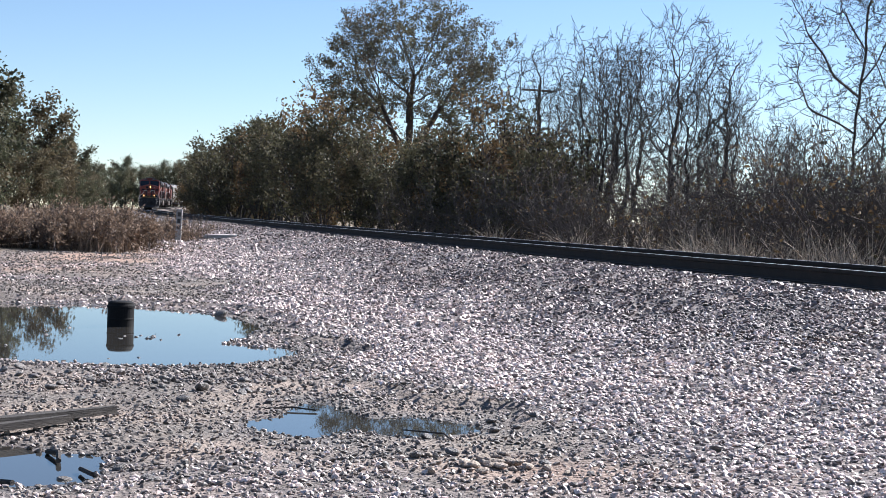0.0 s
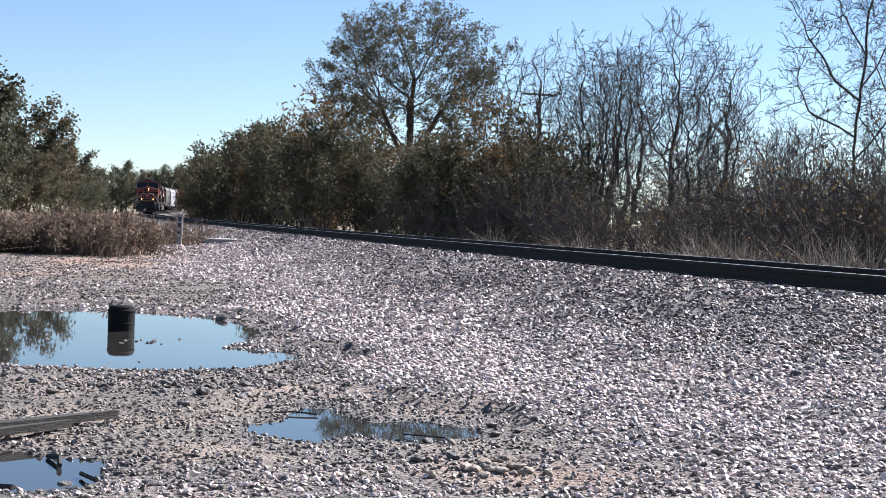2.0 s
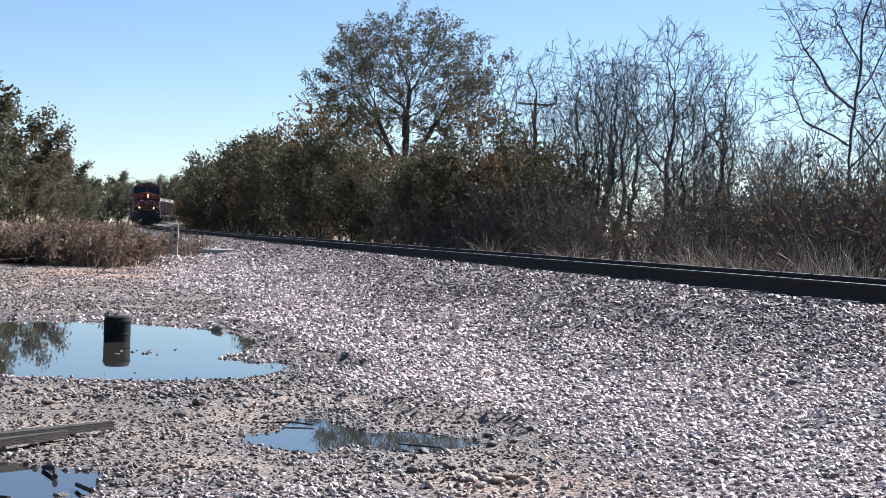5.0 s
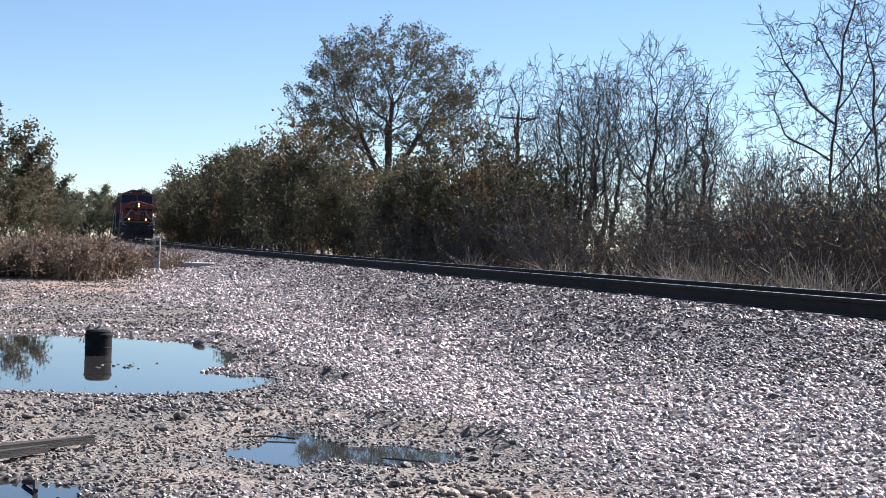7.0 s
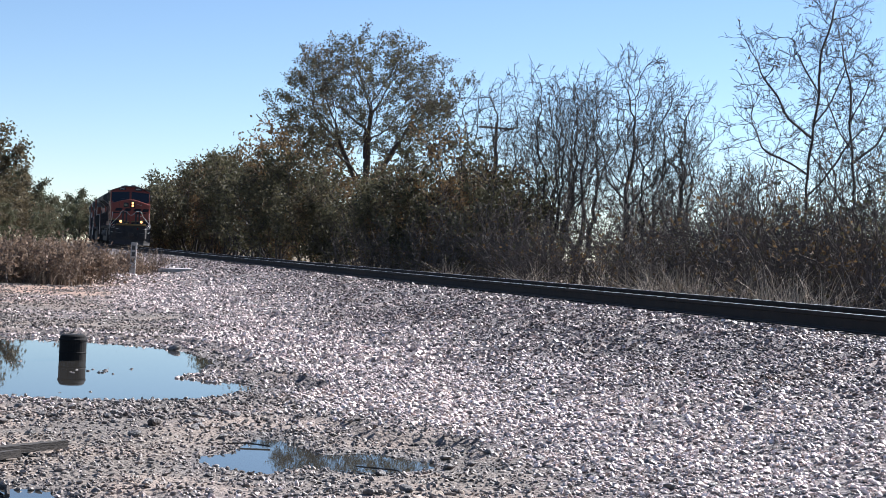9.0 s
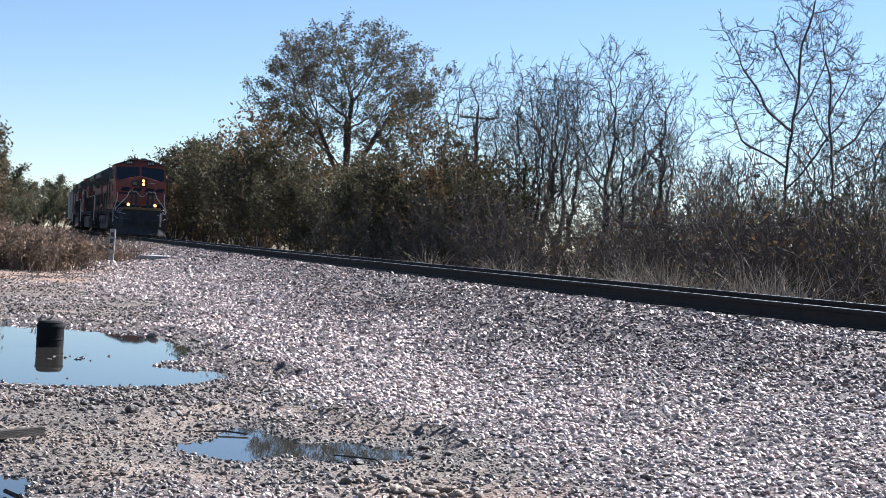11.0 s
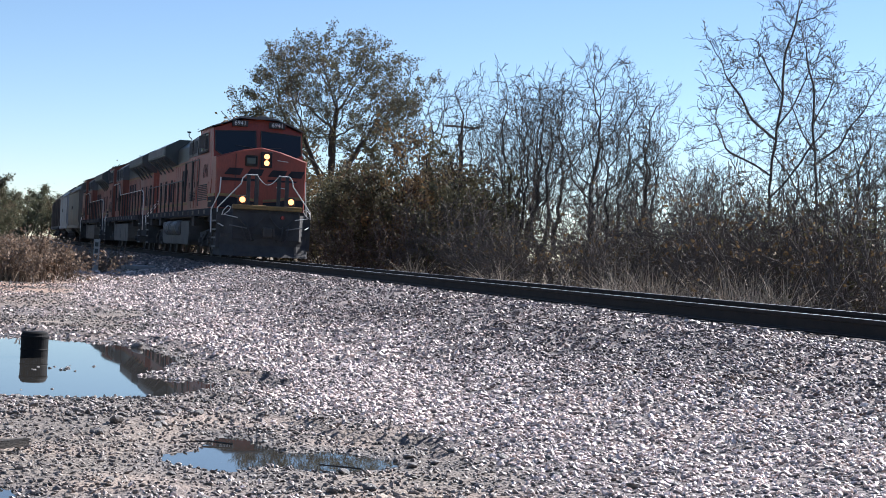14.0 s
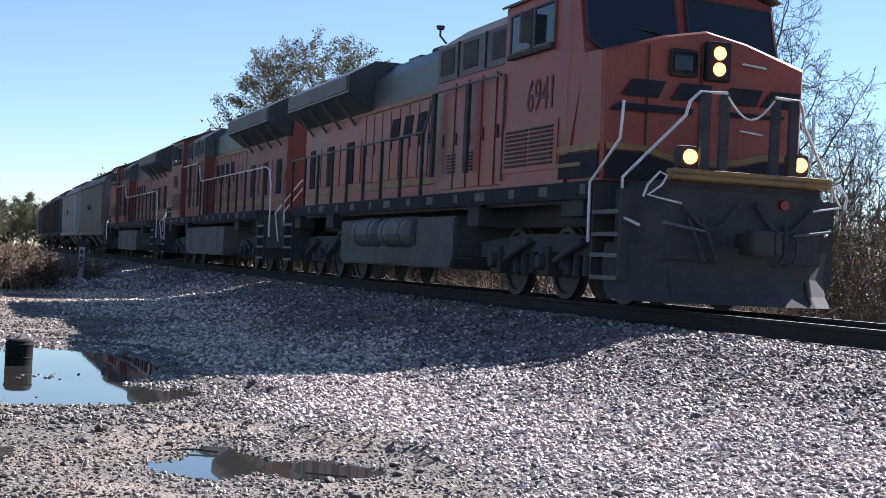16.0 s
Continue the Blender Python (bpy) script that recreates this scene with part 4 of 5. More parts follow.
def hopper(vehicle, mat, label, dark=False, ribs=12):
    """Covered hopper; front coupler face at x = -0.5."""
    top = tagged(new("hopper_wagon"), label, "hopper wagon", "wagons of the freight train")
    L0, L1 = -0.6, -16.2
    bm = B()
    def ring(x, k):
        w = 1.52 * k
        return [(x, -w * 0.94, 1.25), (x, -w, 1.7), (x, -w, 3.75), (x, -w * 0.8, 4.25), (x, -0.5, 4.42), (x, 0.5, 4.42), (x, w * 0.8, 4.25), (x, w, 3.75), (x, w, 1.7), (x, w * 0.94, 1.25)]
    xs = np.linspace(L0 - 0.9, L1 + 0.9, 13)
    loft(bm, [ring(x, 1.0) for x in xs])
    part("body", bm, mat, top)
    for k in range(ribs):
        for s in (-1, 1):
            bm = B()
            x = -2.0 - k * 1.15
            box(bm, x - 0.04, x + 0.04, s * 1.51, s * 1.58, 1.3, 3.8)
            part("side_rib", bm, mat, top)
    for s in (-1, 1):
        bm = B()
        box(bm, L1, L0, s * 1.42, s * 1.54, 1.05, 1.26, 0.02)
        box(bm, L1 + 0.6, L0 - 0.6, s * 1.5, s * 1.6, 3.76, 3.86, 0.02)
        part("side_sill", bm, steel_black if dark else mat, top)
        bm = B()
        box(bm, -9.4, -8.0, s * 1.582, s * 1.59, 2.5, 2.75)
        part("marking_bar", bm, paint_navy, top, "dark unreadable marking")
    bm = B()
    box(bm, L1 + 1.0, L0 - 1.0, -0.36, 0.36, 4.41, 4.52, 0.03)
    part("roof_hatch_cover", bm, mat, top)
    bm = B()
    for s in (-1, 1):
        box(bm, L1 + 0.5, L0 - 0.5, s * 0.75 - 0.2, s * 0.75 + 0.2, 4.50, 4.54)
    part("roof_walk", bm, steel_grey, top)
    for k in range(3):
        c = -4.3 - k * 4.1
        bm = B()
        loft(bm, [[(c - 1.9, -1.2, 1.26), (c + 1.9, -1.2, 1.26), (c + 1.9, 1.2, 1.26), (c - 1.9, 1.2, 1.26)], [(c - 0.35, -0.6, 0.42), (c + 0.35, -0.6, 0.42), (c + 0.35, 0.6, 0.42), (c - 0.35, 0.6, 0.42)]])
        part("discharge_hopper", bm, mat, top)
    bm = B()
    box(bm, L1, L0, -0.3, 0.3, 0.85, 1.2, 0.02)
    part("centre_sill", bm, steel_black, top)
    for end, sgn in ((L0, 1), (L1, -1)):
        bm = B()
        box(bm, end - 0.1 * sgn, end + 0.45 * sgn, -0.14, 0.14, 0.72, 1.0, 0.03)
        part("coupler", bm, wheel_steel, top)
        for s in (-1, 1):
            bm = B()
            for y in (1.0, 1.42):
                rod(bm, (end - 0.05 * sgn, s * y, 1.1), (end - 0.05 * sgn, s * y, 4.2), 0.02, 5)
            for k in range(8):
                rod(bm, (end - 0.05 * sgn, s * 1.0, 1.3 + k * 0.36), (end - 0.05 * sgn, s * 1.42, 1.3 + k * 0.36), 0.014, 5)
            part("end_ladder", bm, mat, top)
            bm = B()
            plate(bm, [(end - 0.1 * sgn, s * 0.9, 1.2), (end - 0.95 * sgn, s * 0.9, 1.2), (end - 0.95 * sgn, s * 0.9, 3.6)], 0.05)
            part("end_gusset", bm, mat, top)
    bogie(top, (1.7, 3.4), 0.46, steel_black, vehicle, 1, False)
    bogie(top, (13.4, 15.1), 0.46, steel_black, vehicle, 1, False)
    return top


hop_beige = material("beige_grey_wagon_paint", (0.15, 0.14, 0.125), (0.11, 0.102, 0.094), 0.6, 1.2, fine=20, c=(0.16, 0.12, 0.10), stretch=(1, 1, 0.3))
hop_white = material("pale_wagon_paint", (0.36, 0.372, 0.39), (0.28, 0.29, 0.305), 0.6, 1.2, fine=20, c=(0.26, 0.22, 0.2), stretch=(1, 1, 0.3))
hop_dark = material("brown_black_wagon_paint", (0.075, 0.06, 0.055), (0.11, 0.085, 0.075), 0.65, 1.2, fine=20, c=(0.2, 0.15, 0.13), stretch=(1, 1, 0.3))
# each: thing, distance of its front plate behind the train's front, pivots, turned round
TRAIN = []
TRAIN.append((locomotive(0, "6941", True, "orange diesel locomotive with lit headlights leading the freight train"), 0.0, 3.75, 16.1, False))
TRAIN.append((locomotive(1, "3843", False, "faded orange diesel locomotive running tail first", -1), 20.2, 3.1, 15.45, True))
TRAIN.append((locomotive(2, "", False, "faded orange diesel locomotive coupled before the hopper wagons", -1), 40.4, 3.1, 15.45, True))
_behind = 60.4
for k, (mt, lb, dk) in enumerate(((hop_beige, "beige-grey covered hopper wagon with dirt streaks", False), (hop_white, "pale grey covered hopper wagon", False), (hop_dark, "dark brown covered hopper wagon", True), (hop_dark, "grimy dark hopper wagon in the train", True), (hop_beige, "beige-grey covered hopper wagon", False), (hop_white, "pale grey covered hopper wagon", False), (hop_beige, "beige-grey hopper wagon at the visible tail", False))):
    TRAIN.append((hopper(3 + k, mt, lb, dk, 0 if k < 2 else 12), _behind, 2.55, 14.25, False))
    _behind += 17.3
# ---------------- trees, brush, grass ----------------
bark = material("grey_bark", (0.04, 0.033, 0.03), (0.07, 0.058, 0.052), 0.95, 5, bump=0.01, fine=40, spread=0.25)
twig_bark = material("fine_twigs", (0.034, 0.028, 0.026), (0.055, 0.046, 0.042), 0.95, 3, spread=0.25)
brush_bark = material("brush_stems", (0.065, 0.052, 0.046), (0.12, 0.098, 0.086), 0.95, 3, spread=0.25)


def leaf_material(name, a, b, c):
    m = material(name, a, b, 0.7, 0.9, fine=8, c=c, spread=0.22, spec=0.2)
    island_spread(m, 0.35)
    n, l = m.node_tree.nodes, m.node_tree.links
    bsdf, out = n["Principled BSDF"], n["Material Output"]
    tr, mx = n.new("ShaderNodeBsdfTranslucent"), n.new("ShaderNodeMixShader")
    l.new(bsdf.inputs["Base Color"].links[0].from_socket, tr.inputs[0])
    mx.inputs[0].default_value = 0.35
    l.new(bsdf.outputs[0], mx.inputs[1])
    l.new(tr.outputs[0], mx.inputs[2])
    l.new(mx.outputs[0], out.inputs[0])
    return m


leaf_olive = leaf_material("olive_leaves", (0.078, 0.076, 0.044), (0.11, 0.096, 0.056), (0.13, 0.098, 0.064))
leaf_brown = leaf_material("brown_leaves", (0.13, 0.085, 0.045), (0.18, 0.12, 0.06), (0.10, 0.09, 0.04))
leaf_green = leaf_material("green_leaves", (0.085, 0.095, 0.055), (0.12, 0.112, 0.07), (0.13, 0.11, 0.075))
leaf_dull = leaf_material("dull_olive_brown_leaves", (0.11, 0.092, 0.055), (0.145, 0.115, 0.07), (0.09, 0.09, 0.05))


class Wood:
    """Gathers tapered tubes and small leaf blades into plain arrays."""

    def __init__(self, seed):
        self.r = np.random.RandomState(seed)
        self.tubes = {0: ([], []), 1: ([], [])}
        self.blades = []

    def tube(self, pts, radii, sides, where):
        vs, fs = self.tubes[where]
        n0 = sum(len(v) for v in vs)
        pts = np.asarray(pts)
        d = np.gradient(pts, axis=0)
        d /= np.linalg.norm(d, axis=1)[:, None] + 1e-9
        ref = np.where(np.abs(d[:, 2:]) > 0.9, np.array([[1.0, 0, 0]]), np.array([[0, 0, 1.0]]))
        a = np.cross(d, ref)
        a /= np.linalg.norm(a, axis=1)[:, None] + 1e-9
        b = np.cross(d, a)
        t = np.arange(sides) * 2 * math.pi / sides
        ring = pts[:, None] + (a[:, None] * np.cos(t)[:, None] + b[:, None] * np.sin(t)[:, None]) * np.asarray(radii)[:, None, None]
        vs.append(ring.reshape(-1, 3))
        m = len(pts)
        i = (np.arange(m - 1)[:, None] * sides + np.arange(sides)).ravel()
        j = (np.arange(m - 1)[:, None] * sides + (np.arange(sides) + 1) % sides).ravel()
        fs.append(np.stack([i, j, j + sides, i + sides], 1) + n0)

    def leaf(self, p, size):
        r = self.r
        u = r.normal(size=3)
        u /= np.linalg.norm(u)
        w = np.cross(u, r.normal(size=3))
        w /= np.linalg.norm(w) + 1e-9
        s = size * r.uniform(0.6, 1.3)
        self.blades.append([p - u * s, p + w * s * 0.5, p + u * s, p - w * s * 0.5])

    def limb(self, p, d, length, rad, level, spec):
        r = self.r
        n, kids, ratio, angle, wig, lift, sides = spec["levels"][level]
        pts, dirs = [np.array(p, float)], []
        d = np.array(d, float)
        for i in range(n):
            d = d + r.normal(0, wig, 3) + np.array([0, 0, lift])
            d /= np.linalg.norm(d)
            dirs.append(d)
            pts.append(pts[-1] + d * length / n)
        taper = 0.1 if level == 0 and "taper" not in spec else spec.get("taper", 0.35) if level < len(spec["levels"]) - 1 else 0.3
        radii = rad * (1 - (1 - taper) * np.linspace(0, 1, n + 1))
        self.tube(pts, np.maximum(radii, spec.get("thin", 0.004)), sides, 0 if level < spec.get("trunk_levels", 2) else 1)
        last = level == len(spec["levels"]) - 1
        if last or level == len(spec["levels"]) - 2:
            for _ in range(r.poisson(spec["leaves"] if last else spec["leaves"] * 0.5)):
                q = r.uniform(0.2, 1.0) * n
                i = min(int(q), n - 1)
                self.leaf(pts[i] + (pts[i + 1] - pts[i]) * (q - i) + r.normal(0, spec["leaf_out"], 3), spec["leaf"])
        if last:
            return
        for k in range(kids):
            q = (spec["start"][level] + (1 - spec["start"][level]) * (k + r.uniform(0, 1)) / kids) * n
            i = min(int(q), n - 1)
            base = pts[i] + (pts[i + 1] - pts[i]) * (q - i)
            dd = dirs[i]
            side = np.cross(dd, r.normal(size=3))
            side /= np.linalg.norm(side) + 1e-9
            a = radians(angle) * r.uniform(0.6, 1.3)
            nd = dd * math.cos(a) + side * math.sin(a)
            here = radii[i]
            shrink = 1 - 0.45 * (q / n) if level == 0 else 1 - 0.3 * q / n
            self.limb(base, nd, length * ratio * shrink * r.uniform(0.75, 1.2), max(here * 0.55, spec.get("thin", 0.004)), level + 1, spec)

    def finish(self, name, label, category, leaf_mat, group="", stem="trunk"):
        top = tagged(new(name), label, category, group)
        for where, (nm, mt) in enumerate(((stem, brush_bark if stem == "stem_clump" else bark), ("branchwork", brush_bark if stem == "stem_clump" else twig_bark))):
            vs, fs = self.tubes[where]
            if vs:
                o = new(nm, raw_mesh(nm, np.concatenate(vs), np.concatenate(fs), [mt], where == 0))
                o.parent = top
                if where or stem == "stem_clump":
                    tagged(o, kind="stuff")
        if self.blades:
            b = np.array(self.blades)
            o = new("crown", raw_mesh("crown", b.reshape(-1, 3), np.arange(len(b) * 4).reshape(-1, 4), [leaf_mat]))
            tagged(o, kind="stuff").parent = top
        return top


def reached_tree(seed, stems, targets, name, label, leaf_mat, step=0.2, kill=0.34, wander=0.35, tip=0.006, power=2.35, thick=None, sprays=2, spray=0.34, leaves=0.0, leaf=0.05, leaf_out=0.06):
    """A tree whose limbs grow step by step towards the places in its crown that they have still to fill; stems: the first crooked run of each trunk."""
    w = Wood(seed)
    r = w.r
    nodes, parent = [], []
    for run in stems:
        last = -1
        pts = [np.array(p, float) for p in run]
        for a, b in zip(pts, pts[1:]):
            n = max(int(np.linalg.norm(b - a) / step), 1)
            for i in range(n):
                parent.append(last)
                nodes.append(a + (b - a) * i / n + r.normal(0, 0.02, 3))
                last = len(nodes) - 1
        parent.append(last)
        nodes.append(pts[-1])
    targets = np.asarray(targets, float)
    arr = np.array(nodes)
    dist = np.linalg.norm(targets[:, None] - arr[None], axis=2)
    best, near = dist.min(1), dist.argmin(1)
    alive = np.ones(len(targets), bool)
    for _ in range(130):
        fresh = []
        for i in np.unique(near[alive]):
            d = targets[alive & (near == i)] - nodes[i]
            way = (d / (np.linalg.norm(d, axis=1)[:, None] + 1e-6)).mean(0) + r.normal(0, wander, 3) + np.array([0, 0, 0.12])
            parent.append(int(i))
            nodes.append(nodes[i] + way / (np.linalg.norm(way) + 1e-6) * step)
            fresh.append(len(nodes) - 1)
        if not fresh:
            break
        d = np.linalg.norm(targets[:, None] - np.array([nodes[i] for i in fresh])[None], axis=2)
        j = d.argmin(1)
        m = d[np.arange(len(targets)), j]
        closer = m < best
        best, near = np.where(closer, m, best), np.where(closer, np.array(fresh)[j], near)
        alive &= best > kill
        if not alive.any():
            break
    n = len(nodes)
    load, kids = np.zeros(n), [[] for _ in range(n)]
    for i in range(n - 1, -1, -1):
        if not kids[i]:
            load[i] = tip ** power
        if parent[i] >= 0:
            load[parent[i]] += load[i]
            kids[parent[i]].append(i)
    slim = load ** (1 / power)
    rad = slim.copy()
    if thick:
        rad *= 1 + (thick / rad.max() - 1) * ((rad - tip) / (rad.max() - tip)) ** 1.6
    arr = np.array(nodes)
    smoothed = arr.copy()
    for i in range(n):
        if parent[i] >= 0 and kids[i]:
            smoothed[i] = arr[i] * 0.5 + arr[parent[i]] * 0.25 + arr[max(kids[i], key=lambda c: load[c])] * 0.25
    starts = [i for i in range(n) if parent[i] < 0]
    while starts:
        i = starts.pop()
        chain = [i] if parent[i] < 0 else [parent[i], i]
        while kids[chain[-1]]:
            order = sorted(kids[chain[-1]], key=lambda c: -load[c])
            starts += order[1:]
            chain.append(order[0])
        if len(chain) < 2:
            continue
        rr = rad[chain].copy()
        rr[0] = min(rr[0], rad[chain[1]] * 1.15)
        w.tube(smoothed[chain], rr, 7 if rr[0] > 0.05 else 4 if rr[0] > 0.02 else 3, 0 if chain[0] == 0 else 1)
    fine = dict(levels=[(3, 3, 0.55, 38, 0.22, 0.05, 3), (2, 0, 0, 0, 0.25, 0.04, 3)], leaves=leaves, leaf=leaf, leaf_out=leaf_out, start=[0.25], thin=tip * 0.7, trunk_levels=0, taper=0.6)
    for i in range(n):
        if parent[i] >= 0 and slim[i] < tip * 2.6:
            for _ in range(sprays if not kids[i] else int(r.uniform() < 0.4)):
                d = arr[i] - arr[parent[i]]
                d = d / (np.linalg.norm(d) + 1e-6) + r.normal(0, 0.55, 3) + np.array([0, 0, 0.15])
                w.limb(smoothed[i], d / np.linalg.norm(d), spray * r.uniform(0.6, 1.3), tip, 0, fine)
    return w.finish(name, label, "tree", leaf_mat)


def crown_points(seed, count, z0, z1, widths, hollow=0.0, shift=(0.0, 0.0)):
    """Places in a crown from z0 to z1; widths: its half width at even steps of height; hollow: how far the inside stays empty."""
    r = np.random.RandomState(seed)
    out = []
    while len(out) < count:
        z = r.uniform(0, 1)
        wide = float(np.interp(z, np.linspace(0, 1, len(widths)), widths))
        q, a = math.sqrt(r.uniform(hollow ** 2, 1)), r.uniform(0, 6.283)
        if r.uniform() < wide / max(widths):
            lump = 1 + 0.16 * math.sin(a * 3 + z * 7 + seed) + 0.10 * math.sin(a * 5 - z * 11)
            out.append((shift[0] * z + wide * q * lump * math.cos(a), shift[1] * z + wide * q * lump * math.sin(a), z0 + (z1 - z0) * z))
    return np.array(out)


def leafy_tree(seed, h, width, leaves, leaf, leaf_mat, name, label, stems, kids, lean, start=0.06, rad=0.012, out=0.22):
    """Many-stemmed tree whose fine twigs are hidden in its leaves."""
    w = Wood(seed)
    spec = dict(levels=[(6, kids[0], 0.5 * width, 50, 0.10, 0.04, 5), (4, kids[1], 0.5, 42, 0.16, 0.07, 3), (3, 0, 0, 0, 0.2, 0.06, 3)], leaves=leaves, leaf=leaf, leaf_out=out, start=[start, 0.2], thin=0.012, trunk_levels=1)
    for k in range(stems):
        a = w.r.uniform(0, 6.28)
        w.limb((0.3 * math.cos(a) * (k > 0), 0.3 * math.sin(a) * (k > 0), -0.15), (math.cos(a) * lean * (k > 0), math.sin(a) * lean * (k > 0), 1), h * (1 if k == 0 else w.r.uniform(0.7, 0.97)), h * rad, 0, spec)
    return w.finish(name, label, "tree", leaf_mat)


def brush_clump(seed, h, n, leaves, leaf_mat, name, label):
    w = Wood(seed)
    spec = dict(levels=[(6, 6, 0.42, 36, 0.15, 0.02, 4), (4, 4, 0.5, 38, 0.2, 0.05, 3), (2, 0, 0, 0, 0.25, 0.0, 3)], leaves=leaves, leaf=0.055, leaf_out=0.08, start=[0.2, 0.2], thin=0.006, trunk_levels=1)
    for k in range(n):
        x, y = w.r.normal(0, 0.75, 2)
        w.limb((x, y, -0.1), (w.r.normal(0, 0.22), w.r.normal(0, 0.22), 1), h * w.r.uniform(0.5, 1.0), 0.018, 0, spec)
    return w.finish(name, label, "brush", leaf_mat, stem="stem_clump")


def stand(ob, x, y, turn, size, stretch=1.0):
    z = float(ground_height(np.array([x]), np.array([y]))[0])
    ob.scale = (size, size, size * stretch)
    ob.matrix_basis = Matrix.Translation((x, y, z - 0.05)) @ Matrix.Rotation(radians(turn), 4, "Z") @ Matrix.Diagonal((size, size, size * stretch, 1))
    return ob


def another(ob, x, y, turn, size, stretch=1.0, label=""):
    return stand(tagged(copy_thing(ob, Matrix()), label), x, y, turn, size, stretch)


def bearing(az, reach):
    return reach * math.sin(radians(az)), reach * math.cos(radians(az))


def to_line(az, depth):
    """The place at a bearing where the distance square to the line is depth."""
    x, y = bearing(az, 1.0)
    lo, hi = 5.0, 600.0
    for _ in range(40):
        mid = (lo + hi) / 2
        if -line_offset(np.array([x * mid]), np.array([y * mid]))[0][0] < depth:
            lo = mid
        else:
            hi = mid
    return x * lo, y * lo


rt = random.Random(8)
# the tall spreading tree behind the line: a vase of limbs from a low fork, most leaves on the outside
_fork = [(-1.9, 0.3, 7.6), (1.9, -0.4, 7.7), (-1.0, -1.3, 8.2), (0.9, 1.4, 8.3), (-2.6, -0.2, 6.9), (2.4, 0.7, 6.8), (0.1, 0.1, 8.8)]
big_tree = reached_tree(3, [[(0, 0, -0.2), (0.12, 0.05, 2.2), (0.0, 0.0, 4.4), (0.05, 0.0, 5.4)]] + [[(0.02 * k, 0, 4.0 + 0.2 * k), (x * 0.45, y * 0.45, 4.2 + 0.2 * k + (z - 4.2) * 0.42), (x, y, z)] for k, (x, y, z) in enumerate(_fork)],
                        np.concatenate([crown_points(5, 1150, 7.2, 13.6, [2.6, 4.6, 5.5, 5.6, 5.1, 3.9, 1.9], 0.45), crown_points(6, 60, 6.2, 8.0, [3.2, 4.4, 4.8], 0.7)]),
                        "oak_tree", "tall spreading oak with thinning olive-brown leaves", leaf_olive, 0.27, 0.40, 0.30, 0.011, 2.5, 0.17, 3, 0.62, 5.8, 0.068, 0.11)
stand(big_tree, *to_line(-1.42, 12.5), 40, 1.07)


# bare trees
def bare_tree(seed, stems, widths, h=7.5, label="slender leafless tree with wavy upright branches", tall=2.4, count=150):
    r = np.random.RandomState(seed)
    runs, goals = [], []
    for k in range(stems):
        a = 6.283 * k / stems + r.uniform(-0.5, 0.5)
        out = (0.35, 0.8, 1.2)[min(stems, 3) - 1]
        c, q = math.cos(a), math.sin(a)
        x, y = 0.15 * c, 0.15 * q
        top = (x + out * c * 0.75 + r.normal(0, 0.12), y + out * q * 0.75 + r.normal(0, 0.12))
        runs.append([(x, y, -0.2), (x + out * c * 0.2 + r.normal(0, 0.08), y + out * q * 0.2 + r.normal(0, 0.08), tall * 0.35), (x + out * c * 0.55 + r.normal(0, 0.12), y + out * q * 0.55 + r.normal(0, 0.12), tall * 0.7), (*top, tall)])
        hh = h * (1 if k == 0 else r.uniform(0.75, 0.97))
        p = crown_points(seed * 7 + k, count, tall * 0.95, hh, widths, 0.15)
        p[:, :2] += np.array(top) * (1 + 0.5 * (p[:, 2:] - tall) / (h - tall))
        goals.append(p)
    return reached_tree(seed, runs, np.concatenate(goals), "bare_tree", label, leaf_brown, 0.17, 0.25, 0.31, 0.0078, 2.25, 0.10, 2, 0.46, 0.10, 0.035)


bare = [bare_tree(20, 2, [0.5, 1.1, 1.5, 1.6, 1.4, 0.8], count=190), bare_tree(21, 1, [0.6, 1.4, 1.9, 2.0, 1.7, 1.0], count=330), bare_tree(22, 2, [0.5, 1.0, 1.3, 1.5, 1.3, 0.7], count=170), bare_tree(23, 1, [0.5, 0.9, 1.2, 1.3, 1.1, 0.6], count=230)]
first = set()


def plant(proto, x, y, turn, size, stretch=1.0, label=""):
    """The first use places the first tree itself, the later ones copies."""
    if proto.name in first:
        return another(proto, x, y, turn, size, stretch, label)
    first.add(proto.name)
    return stand(tagged(proto, label), x, y, turn, size, stretch)


for k, (az, depth, h, kind) in enumerate([(5.3, 9.5, 6.9, 0), (6.15, 9.0, 7.9, 2), (6.75, 9.6, 7.9, 0), (7.6, 9.4, 7.1, 3), (8.85, 9.0, 7.5, 1), (10.2, 9.4, 6.6, 2), (11.0, 9.8, 6.0, 3), (11.7, 10.0, 5.3, 3), (2.75, 9.3, 8.0, 3), (3.35, 9.0, 8.3, 2), (4.5, 11.5, 6.6, 3),
                                          (1.2, 10.5, 6.6, 3), (7.2, 12.0, 7.6, 1), (9.6, 12.5, 6.8, 0), (12.7, 9.5, 4.4, 3), (13.6, 10.0, 4.0, 0), (14.5, 10.5, 4.2, 2), (17.0, 11.0, 4.6, 0), (18.9, 10.0, 5.0, 1), (20.4, 10.5, 5.0, 2)  ]):
    plant(bare[kind], *to_line(az, depth), k * 77, h / 7.5)
# the tall bare tree: one bowed trunk, with long limbs that leave it to both sides
_side = Vector((0.88, -0.48, 0))           # square to the way from which it is seen


def fan(*runs):
    return [[(_side.x * a - _side.y * b, _side.y * a + _side.x * b, z) for a, b, z in run] for run in runs]


